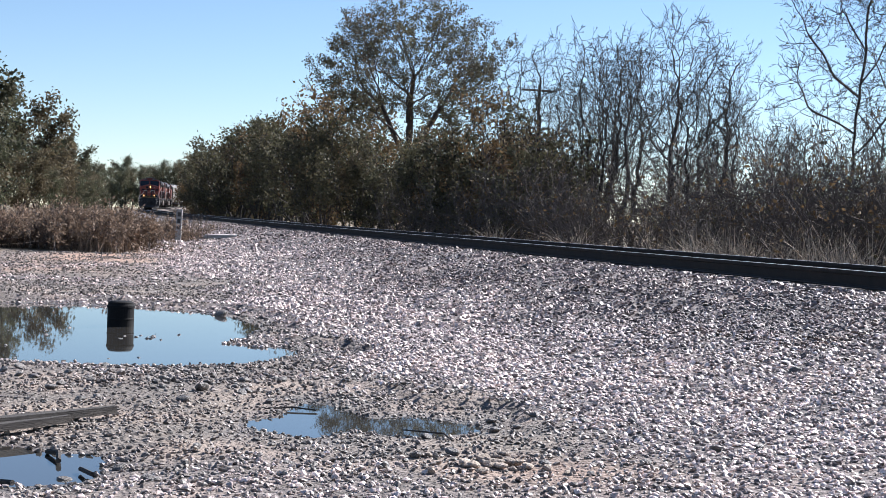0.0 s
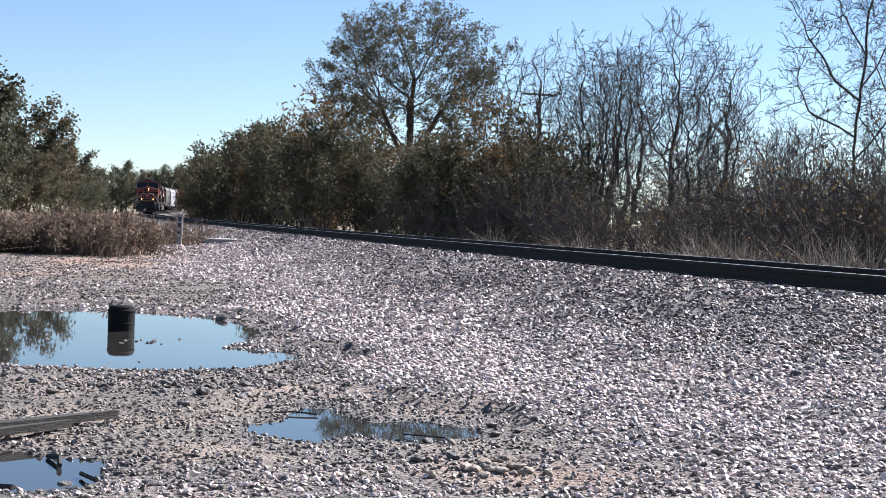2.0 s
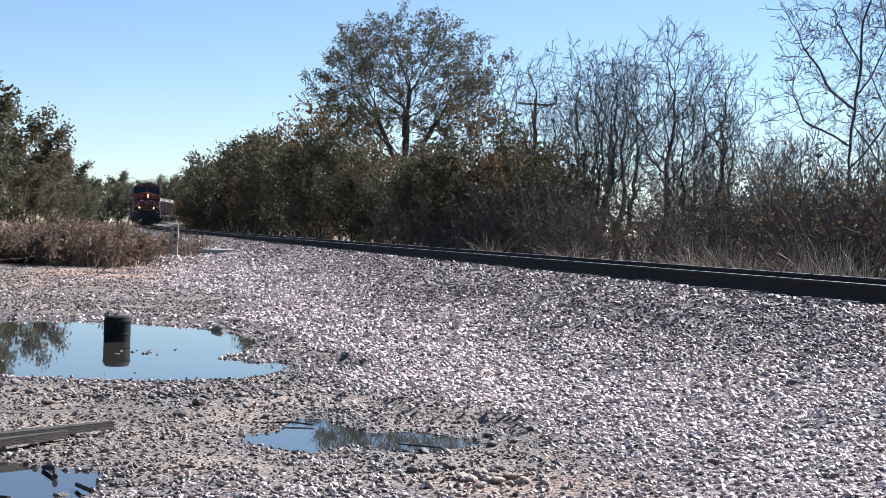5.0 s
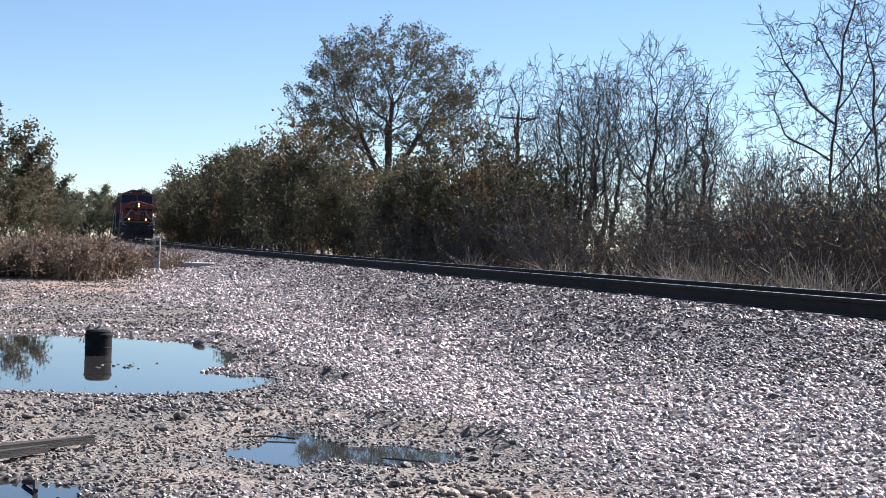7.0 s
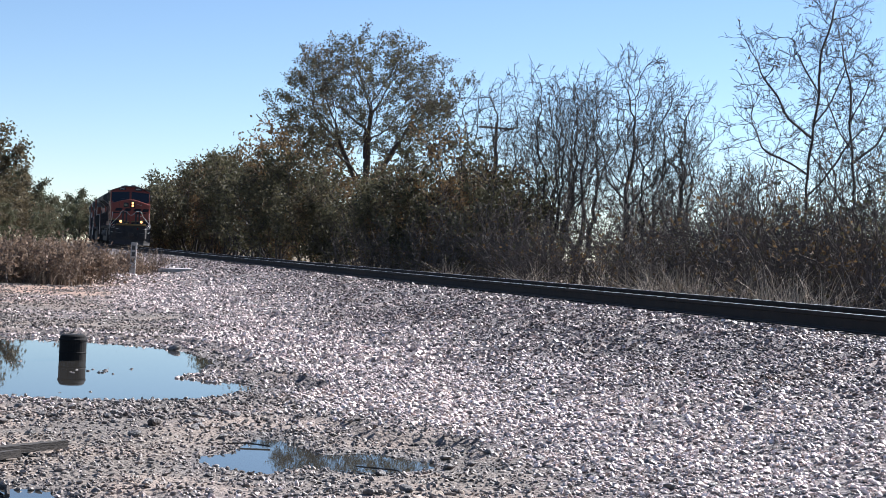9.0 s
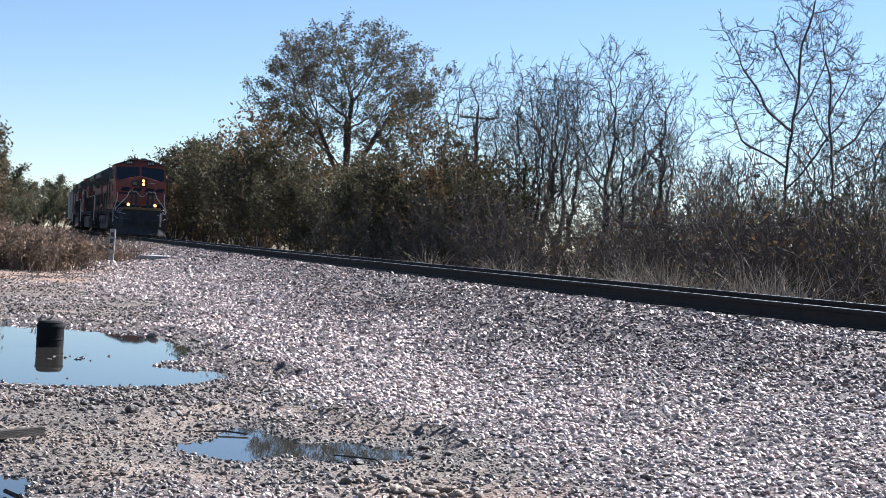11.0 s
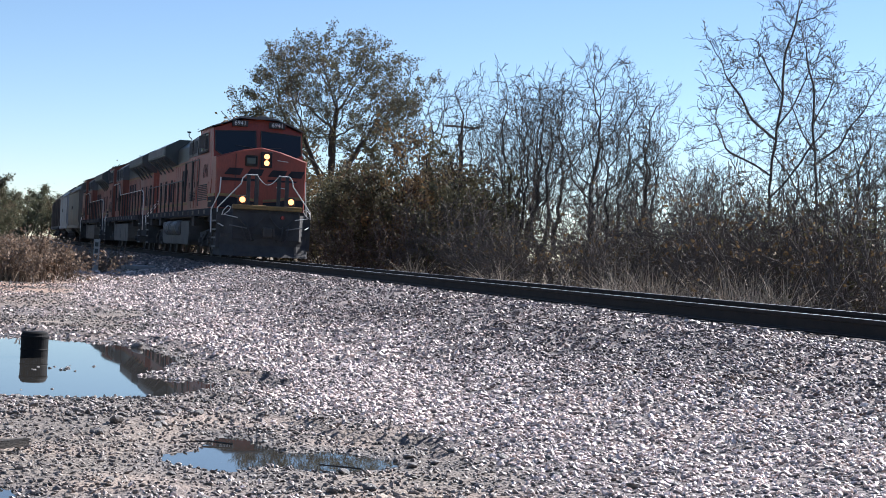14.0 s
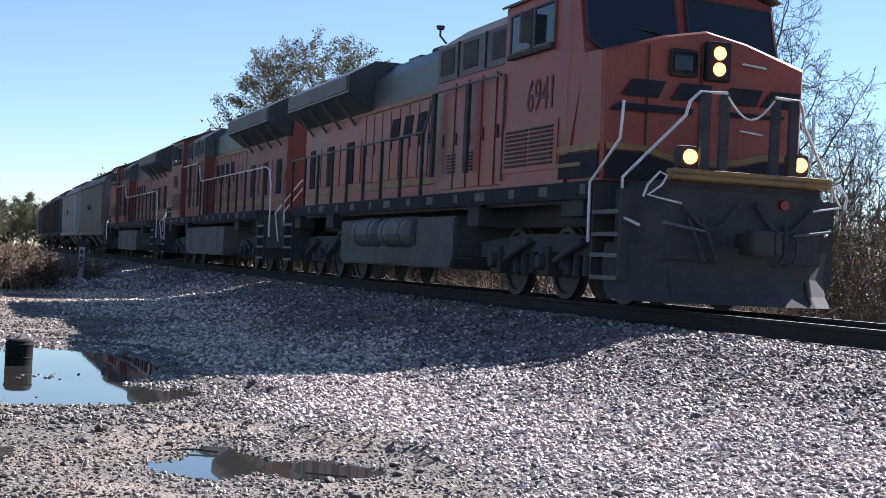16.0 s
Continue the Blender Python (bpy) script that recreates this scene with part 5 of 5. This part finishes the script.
_runs = fan([(0, 0, -0.2), (0.06, 0, 1.8), (-0.02, 0.05, 3.4), (0.10, 0, 4.6), (0.20, 0.05, 5.6), (0.18, 0, 6.5), (0.42, 0, 7.2), (0.55, 0.05, 7.9)], [(0.0, 0, 3.6), (-0.55, 0.2, 3.95), (-1.1, 0.25, 4.15), (-1.5, 0.3, 4.9)], [(0.08, 0, 4.5), (-0.45, -0.2, 4.95), (-0.75, -0.2, 5.5), (-1.2, -0.3, 6.1)], [(0.19, 0, 5.6), (-0.1, 0.2, 6.05), (-0.45, 0.25, 6.6)],
            [(0.02, 0.05, 3.1), (0.5, -0.1, 3.6), (0.95, -0.15, 4.3), (1.3, -0.1, 4.7)], [(0.12, 0, 4.8), (0.45, 0.3, 5.4), (0.75, 0.35, 6.2)])
_goals = np.concatenate([np.array(run[-1]) + np.random.RandomState(40 + k).normal(0, 1, (n, 3)) * (0.38, 0.38, 0.42) for k, (run, n) in enumerate(zip(_runs, (60, 55, 55, 45, 45, 40)))] + [crown_points(44, 70, 4.2, 7.0, [0.9, 1.2, 1.1, 0.7], 0.3)])
tall_bare = reached_tree(33, _runs, _goals, "bare_tree", "tall bare tree with long crooked limbs", leaf_olive, 0.16, 0.22, 0.34, 0.0068, 2.2, None, 3, 0.42, 0.12, 0.045)
stand(tall_bare, *to_line(15.95, 10), 0, 1.02)
another(tall_bare, *to_line(17.75, 10.5), 172, 0.88, 1.0, "bare tree with crooked limbs beside the tallest one")
# leafy thicket along the line
leafy = [leafy_tree(50 + k, 7.0, 0.95, 15, 0.125, (leaf_olive, leaf_brown, leaf_olive)[k], "thicket_tree", ("dense leafy tree in a thicket with olive leaves", "thicket tree with dry brown leaves", "bushy thicket tree with dull olive leaves")[k], 4, (8, 7), 0.45) for k in range(3)]
for k, s in enumerate(np.concatenate([np.arange(62, 150, 6.0), np.arange(152, 300, 9.0)])):
    for side, hh in ((7.5, 8.0), (11.5, 10.0), (17, 10.6)):
        if side > 16 and k % 2:
            continue
        x, y, _ = line_at(s + rt.uniform(-2, 2), side + rt.uniform(-1.2, 1.2))
        if math.degrees(math.atan2(x, y)) > -4.0:
            continue
        plant(leafy[rt.randrange(3)], x, y, rt.uniform(0, 360), hh / 7.0 * rt.uniform(0.8, 1.1) * (0.9 if s < 75 else 1.0), 1.0)
# lower leafy bushes under the oak and the bare trees
for k in range(26):
    az = -3.5 + 8.0 * k / 25
    plant(leafy[k % 3], *to_line(az, rt.uniform(6.5, 10.5)), rt.uniform(0, 360), rt.uniform(0.55, 0.82) * (1.0 if az < 2 else 0.85))
# brush
brush = [brush_clump(70 + k, 3.1, 10, (0.3, 0.9, 0.5)[k], (leaf_brown, leaf_olive, leaf_brown)[k], "brush", "tangled grey-brown leafless brush and saplings") for k in range(3)]
for k in range(80):
    az = -2.0 + 25.0 * (k + rt.uniform(0, 1)) / 80
    plant(brush[k % 3], *to_line(az, (5.2, 6.6, 8.2)[k % 3] + rt.uniform(-0.4, 0.4)), rt.uniform(0, 360), rt.uniform(0.75, 1.15))
for k in range(22):
    az = 9.0 + 14.0 * (k + rt.uniform(0, 1)) / 22
    plant(brush[k % 3], *to_line(az, 9.5 + rt.uniform(0, 3)), rt.uniform(0, 360), rt.uniform(1.1, 1.5))
# woods beyond the grass, and far off
woods = [leafy_tree(90 + k, 10.0, 0.85, 24, 0.19, (leaf_green, leaf_dull)[k], "woodland_tree", ("tall woodland tree with dull green leaves", "woodland tree with brown autumn leaves")[k], 2, (10, 8), 0.2, 0.1, 0.014, 0.35) for k in range(2)]
for k, (az, reach, h) in enumerate([(-18.6, 105, 12), (-17.8, 108, 10.8), (-17.1, 112, 10.6), (-16.4, 116, 10.2), (-15.8, 124, 10.2), (-15.2, 136, 9.8), (-14.7, 150, 9.4), (-14.35, 170, 9.4), (-14.1, 190, 8.6), (-13.7, 205, 6.2), (-17.6, 96, 6.0), (-16.5, 99, 5.2), (-15.4, 108, 4.8), (-14.6, 122, 4.4), (-14.0, 150, 4.0), (-18.6, 94, 6.5), (-19.8, 108, 12), (-21, 104, 11), (-13.3, 170, 3.5)]):
    plant(woods[k % 2], *bearing(az, reach), k * 53, h * (0.84 if az < -16 else 0.74) / 10)
for k in range(22):
    plant(woods[k % 2], *bearing(-14.4 + 0.24 * k + rt.uniform(-0.1, 0.1), rt.uniform(330, 380)), rt.uniform(0, 360), rt.uniform(0.85, 1.2))

straw = material("dry_grass", (0.28, 0.20, 0.14), (0.14, 0.10, 0.07), 0.85, 2.0, fine=10)
island_spread(straw, 0.4)
pale_straw = material("pale_dry_grass", (0.50, 0.42, 0.32), (0.38, 0.30, 0.22), 0.85, 2.0, fine=10)
island_spread(pale_straw, 0.35)


def grass_field(name, label, x, y, h, mat, seed, wide=0.012, lean=0.22, plume=0.0, out_way=None):
    """Bent blades of three joints; some end in a feathery head."""
    r = np.random.RandomState(seed)
    n = len(x)
    z = ground_height(x, y)
    a, b = r.uniform(0, 6.28, n), r.uniform(0, 6.28, n)
    if out_way is not None:
        a = out_way + r.normal(0, 0.7, n)
    bend = np.abs(r.normal(0, lean, n)) + 0.03
    hh = h * r.uniform(0.4, 1.15, n)
    rows = []
    for q, w in ((0, 1.0), (0.45, 0.8), (0.8, 0.5 + plume), (1.0, 0.1)):
        out = hh * bend * q * q * 1.4
        px, py, pz = x + np.cos(a) * out, y + np.sin(a) * out, z + hh * q * (1 - 0.35 * bend * q)
        ww = wide * w * (0.7 + 0.6 * r.uniform(size=n))
        rows.append(np.stack([px - np.sin(b) * ww, py + np.cos(b) * ww, pz], -1))
        rows.append(np.stack([px + np.sin(b) * ww, py - np.cos(b) * ww, pz], -1))
    v = np.stack(rows, 1).reshape(-1, 3)
    quad = np.array([[0, 1, 3, 2], [2, 3, 5, 4], [4, 5, 7, 6]])
    f = (quad[None] + (np.arange(n) * 8)[:, None, None]).reshape(-1, 4)
    return tagged(new(name, raw_mesh(name, v, f, [mat])), label, "grass", kind="stuff")


rg = np.random.RandomState(77)
# tall reeds beyond the puddle
cq = rg.uniform(size=(520, 2))
cx, cy = -24 + 16.5 * cq[:, 0], 36 + 50 * cq[:, 1] ** 1.5
caz = np.degrees(np.arctan2(cx, cy))
ok = (line_offset(cx, cy)[0] > 5.2) & (caz > -21) & (caz < -12.5 + 0.3 * np.sin(cy * 1.3)) & (cy > 37.2 - 0.12 * (cx + 9))
cx, cy = cx[ok], cy[ok]
cw, ch = rg.uniform(0.4, 0.9, len(cx)), rg.uniform(0.55, 1.25, len(cx))
per = 130
tx = np.repeat(cx, per) + np.repeat(cw, per) * rg.normal(0, 0.5, len(cx) * per)
ty = np.repeat(cy, per) + np.repeat(cw, per) * rg.normal(0, 0.5, len(cx) * per)
ox, oy = tx - np.repeat(cx, per), ty - np.repeat(cy, per)
far = np.hypot(ox, oy) / np.repeat(cw, per)
grass_field("tall_grass", "tall dry reddish-brown reed grass in drooping clumps", tx, ty, np.repeat(ch, per) * np.clip(1.15 - 0.45 * far, 0.35, 1.1), straw, 13, 0.006, 1.0, 1.0, np.arctan2(oy, ox))
# dry leafy weeds among the reeds
weed_leaf = leaf_material("dry_weed_leaves", (0.20, 0.14, 0.10), (0.28, 0.20, 0.145), (0.11, 0.08, 0.058))
weed = [brush_clump(170 + k, 1.35, 16, 4.0, weed_leaf, "weed_bush", "drooping bush of dry brown weeds") for k in range(2)]
order = np.argsort(cy)
for k, i in enumerate(list(order[:34]) + list(order[34::9])):
    plant(weed[k % 2], float(cx[i]), float(cy[i]), rt.uniform(0, 360), rt.uniform(0.55, 1.0))
plant(weed[0], -9.6, 49.5, 40, 0.7)
plant(weed[1], -9.0, 48.2, 140, 0.55)
# the strip of grass at the foot of the brush
s, o = rg.uniform(-22, 190, 14000), 3.2 + np.abs(rg.normal(0, 1.6, 14000))
pts = np.array([line_at(a, b)[:2] for a, b in zip(s, o)])
grass_field("brush_grass", "dull brown grass at the foot of the brush", pts[:, 0], pts[:, 1], 0.22 + 0.32 * smooth(3.4, 5.5, o), material("dull_grass", (0.085, 0.068, 0.056), (0.05, 0.041, 0.034), 0.9, 2.0), 14, 0.011, 0.35)
# pale bent tufts beyond the far rail
for az, wdt in ((10.2, 0.75), (11.6, 0.8), (12.5, 0.4), (14.8, 0.5), (16.1, 0.7), (5.4, 0.3), (2.2, 0.3)):
    cx, cy = to_line(az, 3.4)
    n = int(420 * wdt)
    ux, uy = math.sin(float(_turn[_i0])), -math.cos(float(_turn[_i0]))
    e = rg.normal(0, wdt, n)
    grass_field("grass_tuft", "pale bleached tuft of bent dry grass", cx + e * ux + rg.normal(0, 0.2, n), cy + e * uy + rg.normal(0, 0.2, n), np.full(n, 1.12), pale_straw, 15 + int(az), 0.006, 0.8)
# weeds at the edge of the stones
for cx, cy, n, hh, wd in ((-9.75, 49.6, 900, 0.85, 0.7), (-8.7, 37.0, 200, 0.6, 0.35)):
    grass_field("weeds", "brown weeds at the edge of the stones", cx + rg.normal(0, wd, n), cy + rg.normal(0, wd, n), np.full(n, hh), straw, 30 + n, 0.012, 0.3)
# ---------------- small things ----------------
black_plastic = material("scuffed_black_plastic", (0.008, 0.008, 0.009), (0.012, 0.012, 0.012), 0.8, 8.0, bump=0.002, c=(0.02, 0.018, 0.016), spec=0.15)
grey_wood = material("weathered_board", (0.065, 0.054, 0.046), (0.03, 0.025, 0.022), 0.9, 3.0, bump=0.008, fine=30, c=(0.07, 0.055, 0.045), stretch=(0.5, 8, 8))
post_white = material("chipped_white_paint", (0.36, 0.35, 0.335), (0.27, 0.26, 0.25), 0.7, 4.0, c=(0.25, 0.22, 0.2))
bar_black = material("black_paint_bar", (0.03, 0.03, 0.03), (0.045, 0.045, 0.045), 0.6, 6.0)
pole_wood = material("grey_pole_wood", (0.10, 0.085, 0.07), (0.07, 0.06, 0.05), 0.95, 4.0, bump=0.004, stretch=(6, 6, 0.5))


def bucket(x, y):
    top = tagged(new("bucket"), "black plastic bucket standing upright in the puddle", "bucket")
    bm = B()
    rings = []
    for z, r in ((-0.07, 0.142), (0.02, 0.143), (0.07, 0.143), (0.075, 0.147), (0.085, 0.147), (0.09, 0.143), (0.20, 0.144), (0.205, 0.150), (0.225, 0.150), (0.23, 0.144), (0.245, 0.138), (0.24, 0.13), (0.05, 0.128)):
        rings.append([(r * math.cos(a), r * math.sin(a), z) for a in [k * math.pi / 16 for k in range(32)]])
    loft(bm, rings)
    part("shell", bm, black_plastic, top)
    bm = B()
    loft(bm, [[(r * math.cos(k * math.pi / 16), r * math.sin(k * math.pi / 16), z) for k in range(32)] for z, r in ((0.235, 0.136), (0.258, 0.134), (0.272, 0.115), (0.274, 0.05))])
    part("lid", bm, black_plastic, top, "dull black lid")
    top.matrix_basis = pose(x, y, 0.0, 0, 0, 20)


bucket(-3.475, 15.57)


def board(a, b, width, thick, seed, label):
    r = random.Random(seed)
    a, b = Vector(a), Vector(b)
    d = (b - a)
    bm = B()
    n = 9
    secs = []
    for i in range(n):
        q = i / (n - 1)
        w, t = width / 2 * (1 - 0.55 * max(0, 0.18 - q) / 0.18) * r.uniform(0.94, 1.05), thick / 2 * r.uniform(0.85, 1.1)
        o = r.uniform(-0.008, 0.008)
        x = q * d.length
        secs.append([(x, -w + o, -t), (x, -w * 0.9 + o, t * 0.9), (x, w * 0.9 + o, t), (x, w + o, -t)])
    loft(bm, secs)
    ob = link_mesh("plank", bm, grey_wood)
    ob.matrix_basis = Matrix.Translation(a) @ d.to_track_quat("X", "Z").to_matrix().to_4x4()
    return tagged(ob, label, "plank", "old planks by the puddle")


board((-1.93, 8.55, 0.085), (-3.30, 6.95, 0.075), 0.11, 0.045, 1, "split weathered grey plank lying on wet stones")
board((-2.10, 8.18, 0.075), (-3.40, 6.60, 0.065), 0.085, 0.04, 2, "narrow weathered plank beside the puddle")


def milepost(x, y):
    top = tagged(new("milepost"), "flat white railway milepost with dark marks", "milepost")
    z = float(ground_height(np.array([x]), np.array([y]))[0])
    bm = B()
    box(bm, -0.095, 0.095, -0.03, 0.03, -0.2, 1.28 - z, 0.01)
    part("post", bm, post_white, top)
    for k in range(3):
        bm = B()
        box(bm, -0.055, 0.055, -0.037, -0.03, 1.04 - z - k * 0.21, 1.18 - z - k * 0.21, 0.003)
        part("dark_mark", bm, bar_black, top)
    top.matrix_basis = pose(x, y, z, 0, 2, -8)


milepost(-8.60, 46.6)


def utility_pole(x, y, h):
    top = tagged(new("utility_pole"), "weathered wooden utility pole with one crossarm", "utility pole")
    bm = B()
    rod(bm, (0, 0, -0.3), (0, 0, h), 0.13, 12, 0.085)
    part("pole", bm, pole_wood, top)
    bm = B()
    box(bm, -1.15, 1.15, -0.06, 0.06, h - 0.42, h - 0.30, 0.01)
    part("crossarm", bm, pole_wood, top)
    for s in (-1, 1):
        bm = B()
        rod(bm, (s * 0.62, 0.07, h - 0.38), (0, 0.10, h - 1.0), 0.02, 6)
        part("brace", bm, steel_grey, top)
        for q in (0.35, 0.98):
            bm = B()
            rod(bm, (s * q, 0, h - 0.3), (s * q, 0, h - 0.18), 0.02, 6)
            rod(bm, (s * q, 0, h - 0.2), (s * q, 0, h - 0.08), 0.05, 8, 0.035)
            part("insulator", bm, steel_grey, top)
    top.matrix_basis = pose(x, y, float(ground_height(np.array([x]), np.array([y]))[0]), 0, 0, 22)


utility_pole(*bearing(3.72, 85.0), 9.3)

# single stones that lie loose
stone_tan = material("tan_stone", (0.46, 0.37, 0.29), (0.34, 0.27, 0.22), 0.8, 6.0, bump=0.004, fine=70, spread=0.35)
stone_dark = material("dark_wet_stone", (0.10, 0.085, 0.075), (0.17, 0.145, 0.13), 0.45, 6.0, bump=0.004, fine=70, spread=0.35)
_shapes, _sf = stone_shapes(8, 91)


def stone_mesh(k, mat):
    bm = B()
    vs = [bm.verts.new(p) for p in _shapes[k]]
    for f in _sf:
        bm.faces.new([vs[i] for i in f])
    bmesh.ops.bevel(bm, geom=bm.edges[:], offset=0.10, segments=1, affect="EDGES")
    me = bpy.data.meshes.new("stone")
    bm.to_mesh(me)
    bm.free()
    me.materials.append(mat)
    return me


_tan, _dark = [stone_mesh(k, stone_tan) for k in range(4)], [stone_mesh(k + 4, stone_dark) for k in range(4)]


def lay_stone(x, y, size, dark, label, group):
    ob = tagged(new("stone", (_dark if dark else _tan)[rt.randrange(4)]), label, "stone", group)
    z = float(ground_height(np.array([x]), np.array([y]))[0])
    ob.matrix_basis = Matrix.Translation((x, y, max(z, -0.03) + size * 0.28)) @ Matrix.Rotation(rt.uniform(0, 6.28), 4, "Z") @ Matrix.Rotation(rt.uniform(-0.3, 0.3), 4, "X") @ Matrix.Diagonal((size, size, size, 1))
    return ob


for k in range(46):
    a, q = rt.uniform(0, 6.28), abs(rt.gauss(0, 0.5))
    lay_stone(0.32 + 0.42 * q * math.cos(a), 7.28 + 0.30 * q * math.sin(a), rt.uniform(0.02, 0.055), False, "tan rounded stone in a small heap", "small heap of tan stones")
for x, y, s in ((-0.10, 7.41, 0.05), (0.09, 7.53, 0.055), (-0.38, 7.36, 0.045), (-1.63, 9.87, 0.085), (-1.31, 6.59, 0.06), (-0.73, 7.13, 0.045), (-2.62, 9.7, 0.06), (-2.9, 10.3, 0.055), (-2.35, 10.6, 0.05), (-2.0, 10.15, 0.05), (-1.2, 10.6, 0.045), (-3.2, 10.1, 0.05), (-2.68, 17.5, 0.1), (-1.75, 6.75, 0.05), (-1.55, 7.0, 0.045), (0.9, 8.6, 0.05), (1.5, 7.6, 0.045), (2.6, 10.4, 0.06), (-1.0, 8.0, 0.035), (-0.05, 8.3, 0.045), (0.35, 9.0, 0.05), (0.5, 8.7, 0.045), (0.62, 8.9, 0.05), (0.8, 9.2, 0.045)):
    lay_stone(x, y, s, True, "dark damp stone lying on the mud", "dark loose stones")
for k in range(90):
    x, y = rt.uniform(-4.2, -1.0), rt.gauss(10.3, 0.55)
    if k > 62:
        x, y = rt.uniform(-1.5, 1.8), rt.uniform(7.0, 10.4)
    if pool_depth(np.array([x]), np.array([y]))[0] > 1.05:
        lay_stone(x, y, rt.uniform(0.022, 0.06) * (1.0 if k < 63 else 0.8), True, "dark damp stone lying on the mud", "dark loose stones")
for k in range(44):
    a, q = rt.uniform(0, 6.28), rt.uniform(0, 1)
    x, y = ((-2.85 + 0.35 * q * math.cos(a), 14.3 + 0.5 * q * math.sin(a)) if k < 22 else (-3.6 + 1.9 * math.cos(a) * q, 12.0 + 0.5 * q * math.sin(a)) if k < 36 else (-4.2 + 1.5 * q * math.cos(a), 14.5 + 1.5 * q * math.sin(a)))
    ob = lay_stone(x, y, rt.uniform(0.012, 0.032), True, "dark stone standing out of the puddle", "stones in the puddle")
    ob.location.z = max(ob.location.z, 0.0)


def stick(pts, r, label):
    bm = B()
    bent_rod(bm, pts, r, 6)
    tagged(link_mesh("stick", bm, grey_wood), label, "stick", "sticks in the puddles")


stick([(-2.02, 7.42, 0.012), (-1.93, 7.30, 0.03), (-1.88, 7.12, 0.02)], 0.014, "short dark broken stick in the small puddle")
stick([(-2.05, 6.62, 0.005), (-1.93, 6.52, 0.02)], 0.014, "wet stub of wood in the small puddle")
stick([(-1.72, 6.92, 0.02), (-1.62, 6.74, 0.03)], 0.012, "bit of dark wood at the puddle's rim")
stick([(-1.12, 9.32, 0.01), (-0.95, 9.36, 0.02), (-0.78, 9.30, 0.012)], 0.006, "thin twig lying across the muddy puddle")
stick([(-0.2, 8.55, 0.015), (0.05, 8.35, 0.03), (0.1, 8.15, 0.02)], 0.005, "thin twig at the muddy puddle")
# made-up flat slab in place of an unidentified pale patch on the ground
slab = link_mesh("concrete_slab", box(B(), -0.8, 0.8, -1.1, 1.1, -0.08, 0.05, 0.02), post_white)
slab.matrix_basis = pose(-7.5, 49.8, float(ground_height(np.array([-7.5]), np.array([49.8]))[0]) + 0.03, 0, 0, 10)
tagged(slab, "pale flat slab standing in for a pale patch in the stones", "concrete slab")
# ---------------- what moves ----------------
FRONT = [(0.0, 211.0), (7.0, 121.4), (12.5, 50.9), (14.5, 21.8), (15.0, 14.4), (15.5, 7.42), (16.0, -0.2)]
_ft, _fs = np.array([a for a, b in FRONT]), np.array([b for a, b in FRONT])


def front_at(t):
    """Where the train's front is along the line, by a smooth curve through the rows."""
    v = np.array([-12.8, -12.8, -13.9, -14.75, -14.3, -14.6, -15.4])
    i = min(max(int(np.searchsorted(_ft, t, side="right")) - 1, 0), len(_ft) - 2)
    hh = _ft[i + 1] - _ft[i]
    q = (t - _ft[i]) / hh
    return ((2 * q ** 3 - 3 * q * q + 1) * _fs[i] + (q ** 3 - 2 * q * q + q) * hh * v[i] + (-2 * q ** 3 + 3 * q * q) * _fs[i + 1] + (q ** 3 - q * q) * hh * v[i + 1])


def vehicle_pose(s, first, second):
    """The pose of a vehicle whose front plate is at s and whose bogies turn at first and second behind it."""
    a, b = Vector(line_at(s + first)), Vector(line_at(s + second))
    fwd = (a - b).normalized()
    left = Vector((0, 0, 1)).cross(fwd).normalized()
    up = fwd.cross(left)
    m = Matrix((fwd, left, up)).transposed().to_4x4()
    m.translation = a + fwd * first
    return m


def motions():
    """Keys the train along the line, and each wheelset as it rolls."""
    ts = [i * 0.5 for i in range(33)]
    for thing, behind, first, second, turned in TRAIN:
        back = Matrix.Translation((-LOCO_LONG, 0, 0)) @ Matrix.Rotation(math.pi, 4, "Z") if turned else Matrix()
        walk(thing, [(t, vehicle_pose(front_at(t) + behind, first, second) @ back) for t in ts])
    fine = [i / 30 for i in range(481)]
    way = [front_at(0.0) - front_at(t) for t in fine]
    for wheels, a, r, vehicle, sense in ROLLING:
        walk(wheels, [(t, Matrix.Translation((-a, 0, r)) @ Matrix.Rotation(sense * w / r, 4, "Y")) for t, w in zip(fine, way)])


motions()
